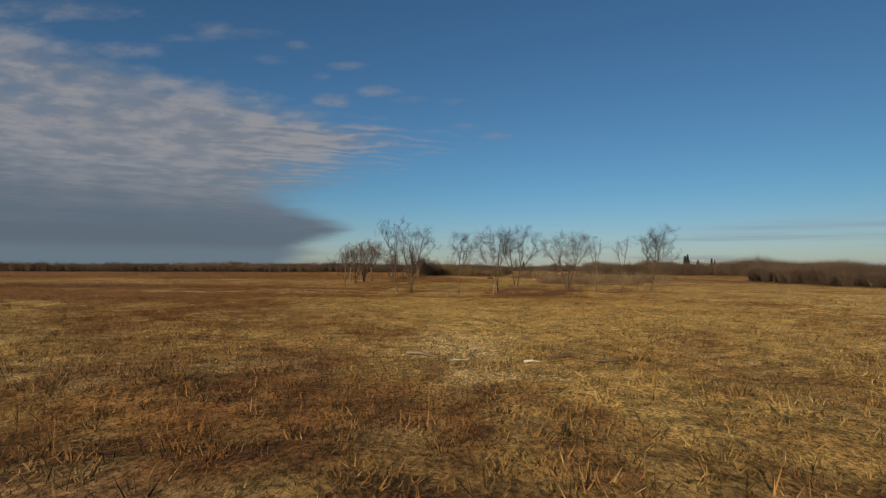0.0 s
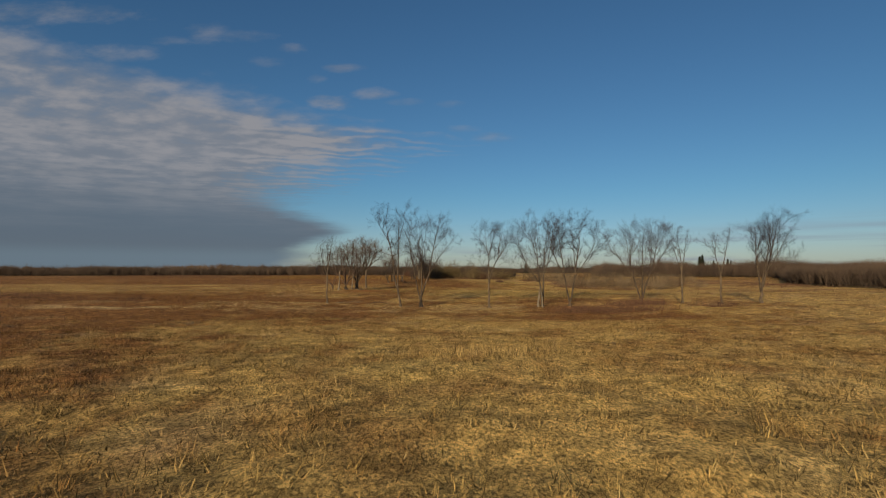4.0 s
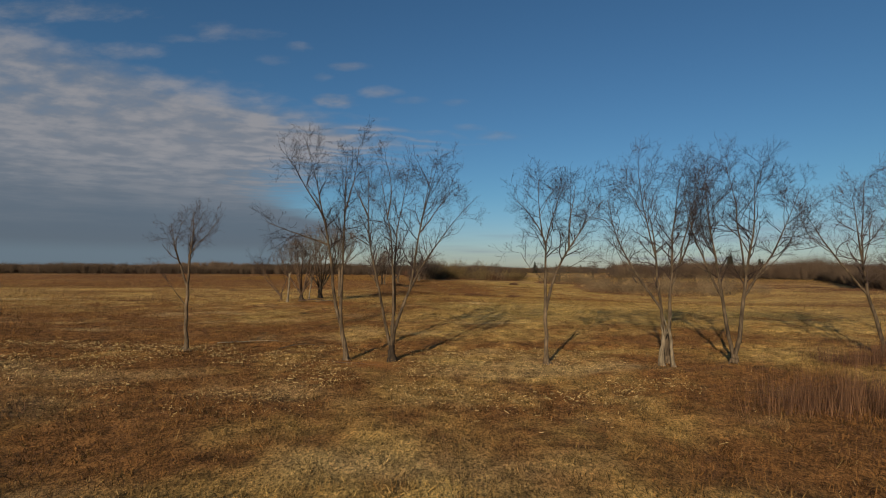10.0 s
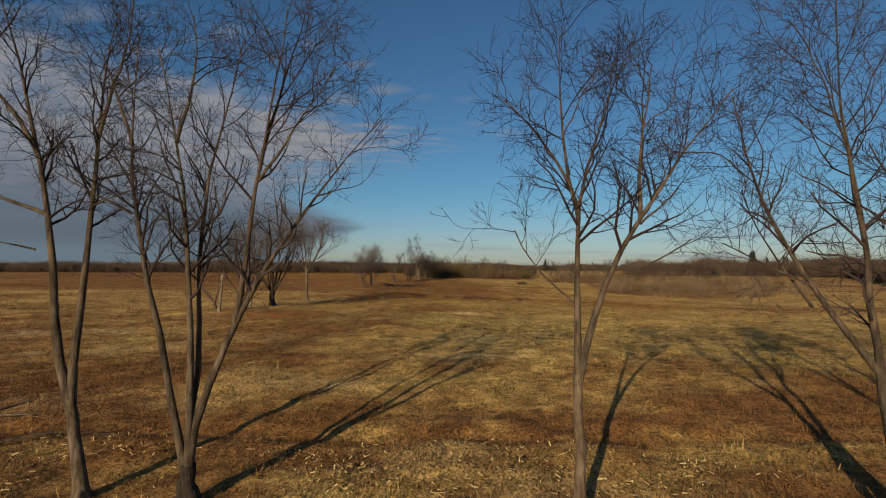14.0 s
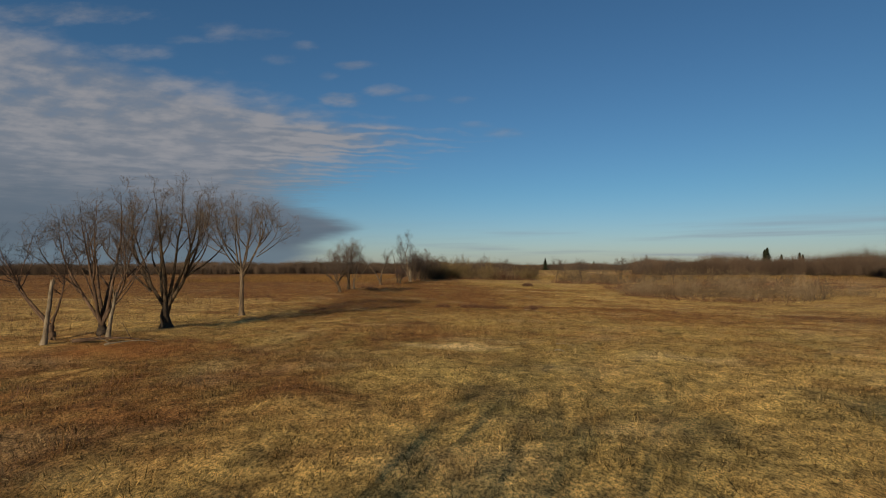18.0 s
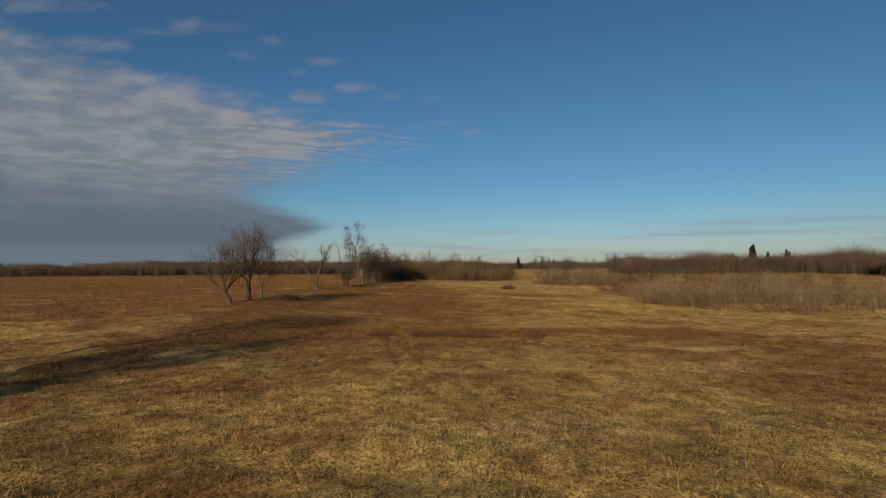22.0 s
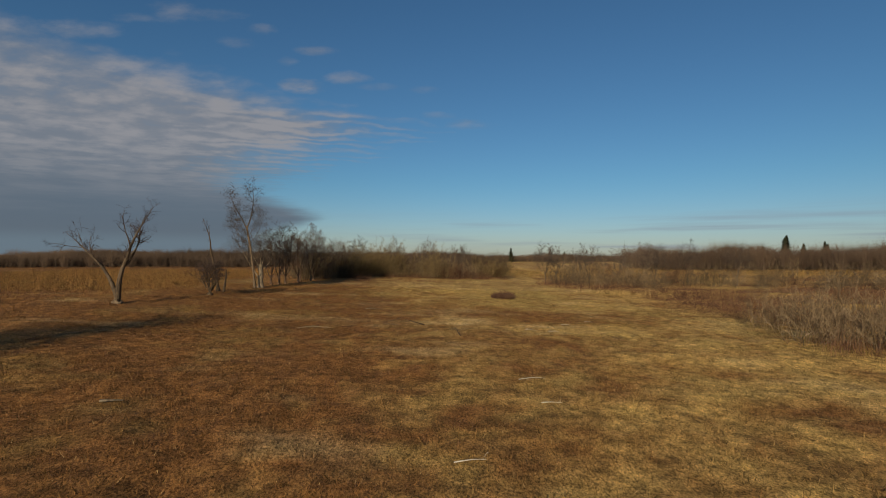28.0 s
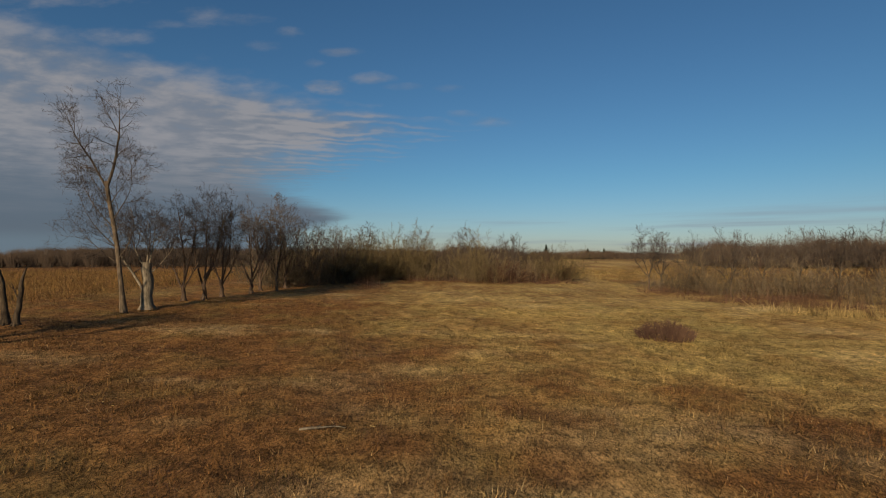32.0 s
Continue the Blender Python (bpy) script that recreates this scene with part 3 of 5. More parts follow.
def tree(name, x, y, label, trunk, stems, spec=ELM, seed=1, bark=MAT_BARK, twig=MAT_TWIG, base=None, group="", trunk_lean=(0.0, 0.0), boughs=2):
    """trunk: radius at the foot, height of the fork. stems: (z0, dx, dz, bow, radius at its foot)."""
    rng = np.random.RandomState(seed)
    ob = thing(name, x, y, label, "tree", group)
    r, fork = trunk
    t = np.linspace(0, 1, 7)
    pts = np.stack((trunk_lean[0] * t ** 1.4, trunk_lean[1] * t ** 1.4, fork * t), -1)
    pts[1:-1] += rng.normal(0, r * 0.18, (5, 3))
    radii = r * (0.80 + 0.55 * np.exp(-t * fork / 0.28)) * (1 - 0.18 * t)
    bole = Tubes()
    bole.add(pts, radii, 10)
    for k in range(4):
        a = k * 1.57 + rng.rand()
        root, rr = bough(rng, (0, 0, 0.28), (math.cos(a), math.sin(a), -0.6), 0.55, r * 0.55, r * 0.12, 3, 0.1, -0.15)
        bole.add(root, rr, 6)
    part("trunk", bole.mesh("trunk", base or (MAT_BOLE if bark == MAT_BARK else bark)), ob)
    crown, lines, thick = Tubes(), [], []
    for z0, dx, dz, bow, radius, *aside in stems:
        f = min(z0 / fork, 1.0)
        x0, y0 = trunk_lean[0] * f ** 1.4, trunk_lean[1] * f ** 1.4
        if z0 > fork:
            # a limb that leaves one of the stems
            near_by = [[np.interp(z0, o[:, 2], o[:, k]) for k in (0, 1)] for o in lines if o[-1, 2] > z0]
            x0, y0 = min(near_by, key=lambda q: abs(q[0] - 0.5 * dx) + abs(q[1] - 0.5 * (aside[0] if aside else 0))) if near_by else (x0, y0)
        line = stem_line(rng, z0, dx * 0.90 - x0, z0 + (dz - z0) * 0.83, bow, aside[0] - y0 if aside else None, x0=x0)
        line[:, 1] += y0
        rr = np.maximum(radius * (1 - np.linspace(0, 1, len(line))) ** 0.95, 0.012)
        limb = Tubes()
        limb.add(line, rr, 8)
        part("limb", limb.mesh("limb", bark), ob)
        lines.append(line)
        thick.append(rr)
    for line, rr in list(zip(lines, thick)):
        long_ = float(np.linalg.norm(line[-1] - line[0]))
        for k in range(boughs if long_ > 3 else 0):
            f = rng.uniform(0.40, 0.82)
            i = int(f * 9)
            axis = unit(line[i + 1] - line[i])
            out_ = np.cross(axis, rng.normal(0, 1, 3))
            ang = radians(rng.uniform(28, 58))
            d = axis * math.cos(ang) + unit(out_) * math.sin(ang) + np.array((0, 0, 0.12))
            arm, ar = bough(rng, line[i], d, (1 - f) * long_ * rng.uniform(0.55, 0.9) + 0.7, rr[i] * 0.62, 0.010, 9, 0.11, 0.05)
            limb = Tubes()
            limb.add(arm, ar, 6)
            part("bough", limb.mesh("bough", bark), ob)
            lines.append(arm)
            thick.append(ar)
    sprout(rng, crown, np.array(lines), np.array(thick), 1, spec)
    tagged(part("crown", crown.mesh("crown", twig), ob), "bare fine twigs", kind="stuff")
    return ob


def dome(wide, tall, fork, radius, first, second, seed, droop=0.42, flat=0.9):
    """Stems that fill a domed crown: some from the fork, more that leave those higher up."""
    r, out, number = np.random.RandomState(seed), [], first + second
    for k in range(number):
        f = math.sqrt((k + 0.5) / number) if k >= first else math.sqrt((k + 0.6) / first) * 0.85
        a = 2.4 * k + r.uniform(-0.3, 0.3)
        top = tall * (1 - droop * f ** 2.4) * r.uniform(0.95, 1.02)
        z0 = fork * r.uniform(0.75, 0.98) if k < first else fork + (top - fork) * r.uniform(0.12, 0.4)
        out.append((z0, f * wide / 2 * math.cos(a), top, 0.14 * wide * f * math.cos(a), radius * (1.0 if k < first else 0.55) * r.uniform(0.85, 1.1), f * wide / 2 * math.sin(a) * flat))
    return out


# ---------------------------------------------------------------- ground
def spread(low, high, stepsize, far, growth=1.16):
    mid = list(np.arange(low, high + 1e-6, stepsize))
    for sign in (-1, 1):
        v, s = (low, high)[sign > 0], stepsize
        while abs(v) < far:
            s *= growth
            v += sign * s
            mid.append(v)
    return np.array(sorted(mid))


gx, gy = spread(-36, 40, 0.46, 3600), spread(-14, 232, 0.46, 3900)
gx = np.unique(np.concatenate((gx, np.arange(-0.4, 6.6, 0.14))))
gy = np.unique(np.concatenate((gy, np.arange(151.5, 159.0, 0.14), np.arange(78.0, 80.2, 0.14))))
mx, my = np.meshgrid(gx, gy, indexing="ij")
gv = np.stack((mx, my, height(mx, my)), -1).reshape(-1, 3)
ii, jj = np.meshgrid(np.arange(len(gx) - 1), np.arange(len(gy) - 1), indexing="ij")
gk = ii * len(gy) + jj
ground_me = mesh_from("ground", gv, np.stack((gk, gk + len(gy), gk + len(gy) + 1, gk + 1), -1).reshape(-1, 4), MAT_GROUND)
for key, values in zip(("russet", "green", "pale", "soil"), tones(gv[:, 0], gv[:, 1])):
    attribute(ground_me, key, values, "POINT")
tagged(new("ground", ground_me), "dry straw and russet field ground with flattened grass", "ground", kind="structure")

dice = np.random.RandomState(77)


def blades(name, x, y, per, tall, wide, scatter, lean, mat, label, category, bias=(0.0, 0.0, 0.0), dome=0.0):
    """One mesh of many blades, single triangles, in tufts at x, y. dome: radius of low mounds whose blades lean outwards."""
    n = len(x) * per
    size = np.repeat(np.exp(dice.normal(-0.08, 0.42, len(x))).clip(0.3, 2.2), per)
    if dome:
        u, a = np.sqrt(dice.rand(n)), dice.uniform(0, 2 * math.pi, n)
        bx, by = np.repeat(x, per) + np.cos(a) * u * dome * size, np.repeat(y, per) + np.sin(a) * u * dome * size
        h = dice.uniform(*tall, n) * size * (1.2 - 0.6 * u)
        turn = a + dice.normal(0, 0.8, n)
        out = h * lean * (0.35 + u) * dice.uniform(0.5, 1.4, n)
    else:
        bx, by = np.repeat(x, per) + dice.normal(0, scatter, n) * size, np.repeat(y, per) + dice.normal(0, scatter, n) * size
        h = dice.uniform(*tall, n) * size
        turn = dice.uniform(0, 2 * math.pi, n)
        out = np.abs(dice.normal(0, lean, n)) * h
    r, g, p, s = (np.repeat(v, per) for v in tones(x, y))
    keep = dice.rand(n) > 1.5 * s + 0.75 * tracks(bx, by) + 0.5 * rut_line(bx, by)
    bx, by, h, turn, out, r, g, p, size = (v[keep] for v in (bx, by, h, turn, out, r, g, p, size))
    whole = np.repeat(dice.normal(0, 0.23, len(x)), per)[keep]
    n = len(bx)
    face = turn + math.pi / 2 + dice.normal(0, 0.7, n)
    wd = dice.uniform(*wide, n)
    bz = height(bx, by) - 0.02
    a = np.stack((bx + np.cos(face) * wd, by + np.sin(face) * wd, bz), -1)
    b = np.stack((bx - np.cos(face) * wd, by - np.sin(face) * wd, bz), -1)
    c = np.stack((bx + np.cos(turn) * out, by + np.sin(turn) * out, bz + h), -1)
    me = mesh_from(name, np.stack((a, b, c), 1).reshape(-1, 3), np.arange(3 * n).reshape(-1, 3), mat, smooth=False)
    attribute(me, "russet", np.clip(r + whole + bias[0], 0, 1), "FACE")
    attribute(me, "green", np.clip(g + bias[1], 0, 1), "FACE")
    attribute(me, "pale", np.clip(p + bias[2] + 0.35 * (dice.rand(n) > 0.93), 0, 1), "FACE")
    attribute(me, "chance", np.clip(0.5 + 1.5 * whole + dice.normal(0, 0.27, n), 0, 1), "FACE")
    return tagged(new(name, me), label, category, kind="stuff")


def scattered(number, x0, x1, y0, y1, keep):
    x, y = dice.uniform(x0, x1, number), dice.uniform(y0, y1, number)
    ok = dice.rand(number) < keep(x, y)
    return x[ok], y[ok]


def path_x(y):
    """The middle of the swath that is seen from near."""
    return np.interp(y, (0, 60, 100, 140, 230), (-1, -1, 1, 8, 9))


near = lambda x, y: (np.abs(x - path_x(y)) < 30) * (0.30 + 0.70 * step(26 - np.abs(x - path_x(y)), 0, 14)) * (0.35 + 0.9 * fbm(x, y, 1.1, 81, 2))
tx, ty = scattered(222000, -36, 42, 2, 232, near)
blades("short_grass", tx, ty, 13, (0.05, 0.17), (0.006, 0.015), 0.0, 1.0, MAT_GRASS, "short mown dry straw-coloured prairie grass", "grass", dome=0.20)
mid = lambda x, y: (np.abs(x - path_x(y)) > 27) * (0.3 + fbm(x, y, 2.5, 82))
tx, ty = scattered(60000, -100, 100, 30, 280, mid)
blades("rough_grass", tx, ty, 4, (0.08, 0.26), (0.014, 0.036), 0.25, 1.2, MAT_GRASS, "uncut tawny and russet field grass farther off", "grass")




def tussocky(x, y):
    a = fbm(x, y, 1.5, 87, 2) + 0.25 * (fbm(x, y, 9.0, 88, 2) - 0.5) + 0.10 * step(-x, 2, 14)
    return (np.abs(x - path_x(y)) < 27) * step(a, 0.50, 0.64)


tx, ty = scattered(77000, -34, 40, 3, 228, tussocky)
blades("tussock_grass", tx, ty, 14, (0.08, 0.20), (0.004, 0.010), 0.0, 0.8, MAT_GRASS, "uneven dry grass tussocks standing above the mown turf", "grass", (0.05, 0.0, 0.0), dome=0.13)


def weedy(x, y):
    r = tones(x, y)[0]
    return step(r, 0.45, 0.9) * step(fbm(x, y, 2.0, 83), 0.35, 0.6)


tx, ty = scattered(62000, -36, 42, 3, 232, weedy)
blades("dry_weeds", tx, ty, 6, (0.12, 0.32), (0.004, 0.008), 0.12, 0.6, MAT_WEED, "dead russet goldenrod stalks in patches", "weeds", (0.25, -0.3, -0.3))

thatchy = lambda x, y: step(tones(x, y)[0], 0.55, 1.0) * step(fbm(x, y, 1.3, 97, 2), 0.40, 0.62) * (np.abs(x - path_x(y)) < 28)
tx, ty = scattered(95000, -34, 40, 4, 230, thatchy)
blades("weed_thatch", tx, ty, 6, (0.05, 0.19), (0.003, 0.008), 0.13, 0.9, MAT_BRUSH, "matted dark red-brown dead weeds between the grass", "weeds")


def band(x, y):
    a = 0.55 * blob(x, y, 4.0, 147.6, 8.0, 0.7) * (0.2 + 1.5 * fbm(x, y, 1.1, 88)) + 0.5 * blob(x, y, 22.5, 154.3, 3.2, 1.2, 10) + blob(x, y, -12.8, 137, 1.1, 8, -6) + 0.6 * blob(x, y, -16, 66, 2.6, 1.0, 5) + 0.55 * blob(x, y, 4.6, 212, 2.2, 3.4, 20) + 0.7 * blob(x, y, -15, 100, 8, 1.0, 30)
    return step(a, 0.25, 0.8)


tx, ty = scattered(90000, -30, 25, 60, 215, band)
def clumps(x, y):
    a = blob(x, y, -1.2, 147.5, 1.3, 0.6) + 1.2 * blob(x, y, 2.7, 147.6, 1.5, 0.7) + 0.7 * blob(x, y, 5.8, 147.8, 2.4, 0.5) + 1.3 * blob(x, y, 10.5, 148.6, 0.9, 0.7, 40)
    return step(a * (0.4 + 1.2 * fbm(x, y, 0.8, 89, 2)), 0.3, 0.8)


blades("tall_weeds", tx, ty, 8, (0.10, 0.42), (0.003, 0.008), 0.14, 0.55, MAT_BRUSH, "tall dark red-brown dead weeds standing in a strip", "weeds", (0.5, -0.4, -0.5))
wx_, wy_ = scattered(22000, -5, 14, 145.5, 151, clumps)
blades("weed_clumps", wx_, wy_, 7, (0.18, 0.52), (0.003, 0.008), 0.10, 0.45, MAT_BRUSH, "dark red-brown dead weed clumps in the mown field", "weeds", (0.5, -0.4, -0.5))
side = lambda x, y: step(-x, 24, 34) * step(y, 58, 76) * (1 - 0.75 * step(y, 100, 125)) * step(fbm(x * 0.4, y, 7, 84), 0.40, 0.60)
tx, ty = scattered(50000, -150, -20, 55, 330, side)
blades("far_weeds", tx, ty, 7, (0.15, 0.50), (0.010, 0.028), 0.6, 1.0, MAT_WEED, "wide stand of russet dead weeds beside the hedgerow", "weeds", (0.45, -0.3, -0.4))
rough = lambda x, y: step(-x, 22, 32) * step(y, 60, 76) * (1 - 0.7 * step(y, 100, 125)) * step(fbm(x * 0.35, y, 9, 93, 2), 0.50, 0.62)
tx, ty = scattered(60000, -170, -20, 58, 330, rough)
blades("marsh_brush", tx, ty, 7, (0.2, 0.8), (0.006, 0.016), 0.6, 0.7, MAT_BRUSH, "patches of dark red-brown brush in the rough field", "brush")
right = lambda x, y: step(x, 46, 60) * step(fbm(x * 0.5, y, 9, 85), 0.42, 0.58)
tx, ty = scattered(30000, 40, 220, 110, 345, right)
bx_, by_ = scattered(36000, 36, 130, 196, 262, lambda x, y: step(fbm(x * 0.35, y, 7, 90), 0.40, 0.56) * step(x, 38, 48))
tx, ty = np.concatenate((tx, bx_)), np.concatenate((ty, by_))
def pale(x, y):
    a = blob(x, y, 9.0, 152.6, 0.6, 0.45) + 0.8 * blob(x, y, 20.7, 156.7, 1.0, 0.3, 15) + 0.9 * blob(x, y, -2.1, 150.8, 0.9, 0.35) + 0.6 * blob(x, y, 5.5, 152.9, 4.0, 0.4)
    return step(a * (0.4 + 1.2 * fbm(x, y, 0.7, 86)), 0.35, 0.8)


qx_, qy_ = scattered(16000, -5, 24, 149, 159, pale)
blades("tuft_grass", qx_, qy_, 7, (0.15, 0.34), (0.005, 0.010), 0.12, 0.6, MAT_GRASS, "pale long grass tufts beside the washed-out rut", "grass", (-0.4, -0.1, 0.15))
hummocky = lambda x, y: step(blob(x, y, 3.5, 151.8, 9.0, 2.0, 3) * (0.3 + 1.4 * fbm(x, y, 1.3, 98, 2)), 0.35, 0.7)
qx_, qy_ = scattered(3800, -9, 15, 147, 156, hummocky)
blades("grass_hummocks", qx_, qy_, 34, (0.12, 0.30), (0.004, 0.009), 0.0, 0.8, MAT_GRASS, "coarse uncut grass hummocks between weeds and rut", "grass", (0.15, -0.1, 0.0), dome=0.24)
px_, py_ = scattered(9000, 30, 62, 218, 244, lambda x, y: step(blob(x, y, 42, 232, 10, 1.8, -28) * (0.3 + 1.4 * fbm(x, y, 3, 91)), 0.35, 0.7))
blades("pale_tufts", px_, py_, 9, (0.25, 0.7), (0.008, 0.018), 0.2, 0.7, MAT_GRASS, "pale straw-coloured tall grass tufts before the brush", "grass", (-0.6, -0.4, 0.25))
blades("far_brush", tx, ty, 9, (0.2, 0.75), (0.007, 0.016), 0.6, 0.8, MAT_BRUSH, "low red-brown marsh brush beyond the thicket", "brush", (0.55, -0.3, -0.4))
gold = lambda x, y: step(-x, 18, 26) * step(y, 208, 222) * (1 - step(y, 280, 300)) * step(x, -85, -70)
tx, ty = scattered(34000, -85, -15, 205, 300, gold)
blades("meadow_grass", tx, ty, 6, (0.22, 0.55), (0.010, 0.022), 0.40, 0.8, MAT_GRASS, "tall golden uncut meadow grass", "grass", (-0.30, -0.5, -0.3))
gold2 = lambda x, y: step(fbm(x * 0.3, y, 12, 86), 0.40, 0.5)
tx, ty = scattered(18000, 30, 260, 285, 375, gold2)
blades("pale_meadow", tx, ty, 5, (0.3, 0.7), (0.02, 0.05), 0.5, 0.9, MAT_GRASS, "pale tall meadow grass in front of the woods", "grass", (-0.1, 0.1, 0.0))


def litter_keep(x, y):
    p = tones(x, y)[2]
    return step(p, 0.15, 0.6) * 0.45 + 0.010 


tx, ty = scattered(154000, -34, 40, 4, 228, lambda x, y: litter_keep(x, y) * (np.abs(x - path_x(y)) < 28))
cx_, cy_ = scattered(34000, -30, 14, 62, 80, lambda x, y: step(y, 64, 71) * (1 - step(y, 77, 79)) * step(-x, -8, -5) * step(fbm(x, y, 2.2, 63, 2), 0.36, 0.60))
hx_, hy_ = scattered(5200, -3, 6, 5, 17, lambda x, y: step((blob(x, y, 0.6, 12.4, 1.2, 1.9, -35) + 0.7 * blob(x, y, 2.4, 8.4, 2.0, 0.6)) * (0.4 + 1.2 * fbm(x, y, 1.0, 94)), 0.25, 0.7))
dx_, dy_ = scattered(3500, -6, 26, 107, 147, lambda x, y: step(blob(x, y, 21, 143.5, 3, 1.2) * (0.4 + 1.2 * fbm(x, y, 0.9, 95)), 0.25, 0.6))
ex_, ey_ = scattered(2400, -4, 5, 106, 112, lambda x, y: step(blob(x, y, 0.3, 108.4, 2.6, 0.9, -5) * (0.4 + 1.2 * fbm(x, y, 0.9, 95)), 0.30, 0.7))
hx_, hy_ = np.concatenate((hx_, dx_, ex_)), np.concatenate((hy_, dy_, ey_))
tx, ty = np.concatenate((tx, hx_, cx_)), np.concatenate((ty, hy_, cy_))
n = len(tx)
la, ll, lw = dice.uniform(0, math.pi, n), 0.02 + 0.09 * dice.rand(n) ** 3, dice.uniform(0.004, 0.008, n)
lw[n - len(cx_):] *= dice.uniform(0.8, 2.2, len(cx_))
ll[n - len(cx_):] *= dice.uniform(0.35, 1.05, len(cx_))
heap = slice(n - len(cx_) - len(hx_), n - len(cx_))
ll[heap] *= 1.15
lw[heap] *= 0.9
lz = height(tx, ty) + dice.uniform(0.05, 0.13, n)
ux, uy = np.cos(la) * ll, np.sin(la) * ll
px, py = -np.sin(la) * lw, np.cos(la) * lw
dzs = dice.normal(0, 0.016, n)
quad = [np.stack(v, -1) for v in ((tx - ux + px, ty - uy + py, lz - dzs), (tx - ux - px, ty - uy - py, lz - dzs),
                                  (tx - ux, ty - uy, lz - dzs + lw * 1.6), (tx + ux + px, ty + uy + py, lz + dzs),
                                  (tx + ux - px, ty + uy - py, lz + dzs), (tx + ux, ty + uy, lz + dzs + lw * 1.6))]
lv = np.stack(quad, 1).reshape(-1, 3)
base = (np.arange(n) * 6)[:, None, None]
lf = (np.array(((0, 2, 5, 3), (2, 1, 4, 5)))[None] + base).reshape(-1, 4)
litter_me = mesh_from("stalk_litter", lv, lf, MAT_GRASS, smooth=False)
for key, v in (("russet", 0.0), ("green", 0.0)):
    attribute(litter_me, key, np.full(len(lf), v), "FACE")
chip = np.arange(n) >= n - len(cx_) - len(hx_)
attribute(litter_me, "pale", np.repeat(np.where(chip, dice.uniform(0.3, 1.0, n), dice.uniform(0.0, 0.6, n)), 2), "FACE")
attribute(litter_me, "chance", np.repeat(dice.uniform(0.1, 1.0, n), 2), "FACE")
tagged(new("stalk_litter", litter_me), "bleached cut stalks lying on the mown ground", "straw", kind="stuff")


def stubble_keep(x, y):
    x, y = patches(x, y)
    a = blob(x, y, 4, 117, 7, 4) + 0.45 * blob(x, y, -3, 60, 8, 3) + 0.7 * blob(x, y, 2, 108, 6, 2) + blob(x, y, 12, 205, 6, 4) + 0.6 * blob(x, y, -3, 197, 5, 4) + blob(x, y, 17, 172, 8, 8) * 0.6 
    return step(a, 0.2, 0.9)


tx, ty = scattered(40000, -20, 30, 20, 225, stubble_keep)
sx_, sy_ = scattered(9000, -12, 10, 110, 126, lambda x, y: step(blob(x, y, -1.0, 116.4, 7, 3.2) * (0.4 + 1.2 * fbm(x, y, 2.0, 92)), 0.3, 0.6))
ux_, uy_ = scattered(7000, -8, 6, 35, 44, lambda x, y: step(blob(x, y, -1.2, 39.0, 3.4, 1.6) * (0.4 + 1.2 * fbm(x, y, 1.6, 96)), 0.3, 0.7))
tx, ty = np.concatenate((tx, sx_, ux_)), np.concatenate((ty, sy_, uy_))
blades("stubble", tx, ty, 3, (0.12, 0.26), (0.005, 0.010), 0.06, 0.25, MAT_GRASS, "upright pale cut weed stubble", "stubble", (-0.3, -0.2, 0.12))

# ---------------------------------------------------------------- the tree row
ROW = "trees in the bare tree row"
THIN = dict(ELM, length=(1.3, 0.7, 0.4, 0.25))
WIDE = dict(ELM, density=(2.2, 3.8, 6.0, 6.0), angle=(26, 66), bare=(0.36, 0.12, 0.1, 0.1), end=(1.0, -0.2), lift=0.10)
tree("slender_tree", -15.3, 76.0, "slender bare young tree with a narrow crown", (0.115, 3.4),
     ((3.2, -0.9, 6.9, -0.1, 0.06), (3.3, 0.55, 7.7, 0.1, 0.07), (3.0, -0.2, 7.4, 0.0, 0.06), (2.2, -1.4, 4.9, -0.2, 0.03)), THIN, 3, group=ROW)
tree("forked_tree", -7.2, 75.3, "tall bare tree that forks low into two stems", (0.15, 1.95),
     ((1.75, -2.3, 12.3, -0.18, 0.095), (1.75, -0.25, 11.8, -0.06, 0.09), (5.6, -4.4, 6.9, -0.2, 0.045, 0.3), (6.8, -3.1, 10.3, 0.0, 0.05, -0.6), (5.8, 0.9, 6.2, 0.0, 0.026, 0.2), (7.3, 0.35, 11.2, 0.15, 0.045, 0.7), (4.9, -2.6, 5.3, -0.1, 0.022, -0.4)),
     ELM, 4, group=ROW, trunk_lean=(-0.35, 0.1), boughs=0)
tree("multi_stem_tree", -5.0, 75.1, "bare tree with several stems from a charred foot", (0.20, 0.85),
     ((0.4, -1.4, 10.8, -0.42, 0.085, 0.1), (0.6, -0.6, 10.6, 0.36, 0.085, -0.5), (0.7, 0.85, 10.9, 0.02, 0.08, 0.6), (0.75, 4.0, 8.7, -0.40, 0.095, 0.4), (3.4, 2.1, 10.5, 0.05, 0.065, -0.2),
      (6.9, -2.5, 9.5, 0.0, 0.042, 0.5), (6.9, -0.5, 10.5, 0.25, 0.04, 0.7), (6.4, 2.3, 10.2, 0.0, 0.045, 0.2), (6.2, 3.1, 8.6, 0.1, 0.036, -0.5), (5.6, -2.4, 6.4, -0.1, 0.03, -0.7)),
     ELM, 5, base=MAT_CHAR, group=ROW, boughs=0)
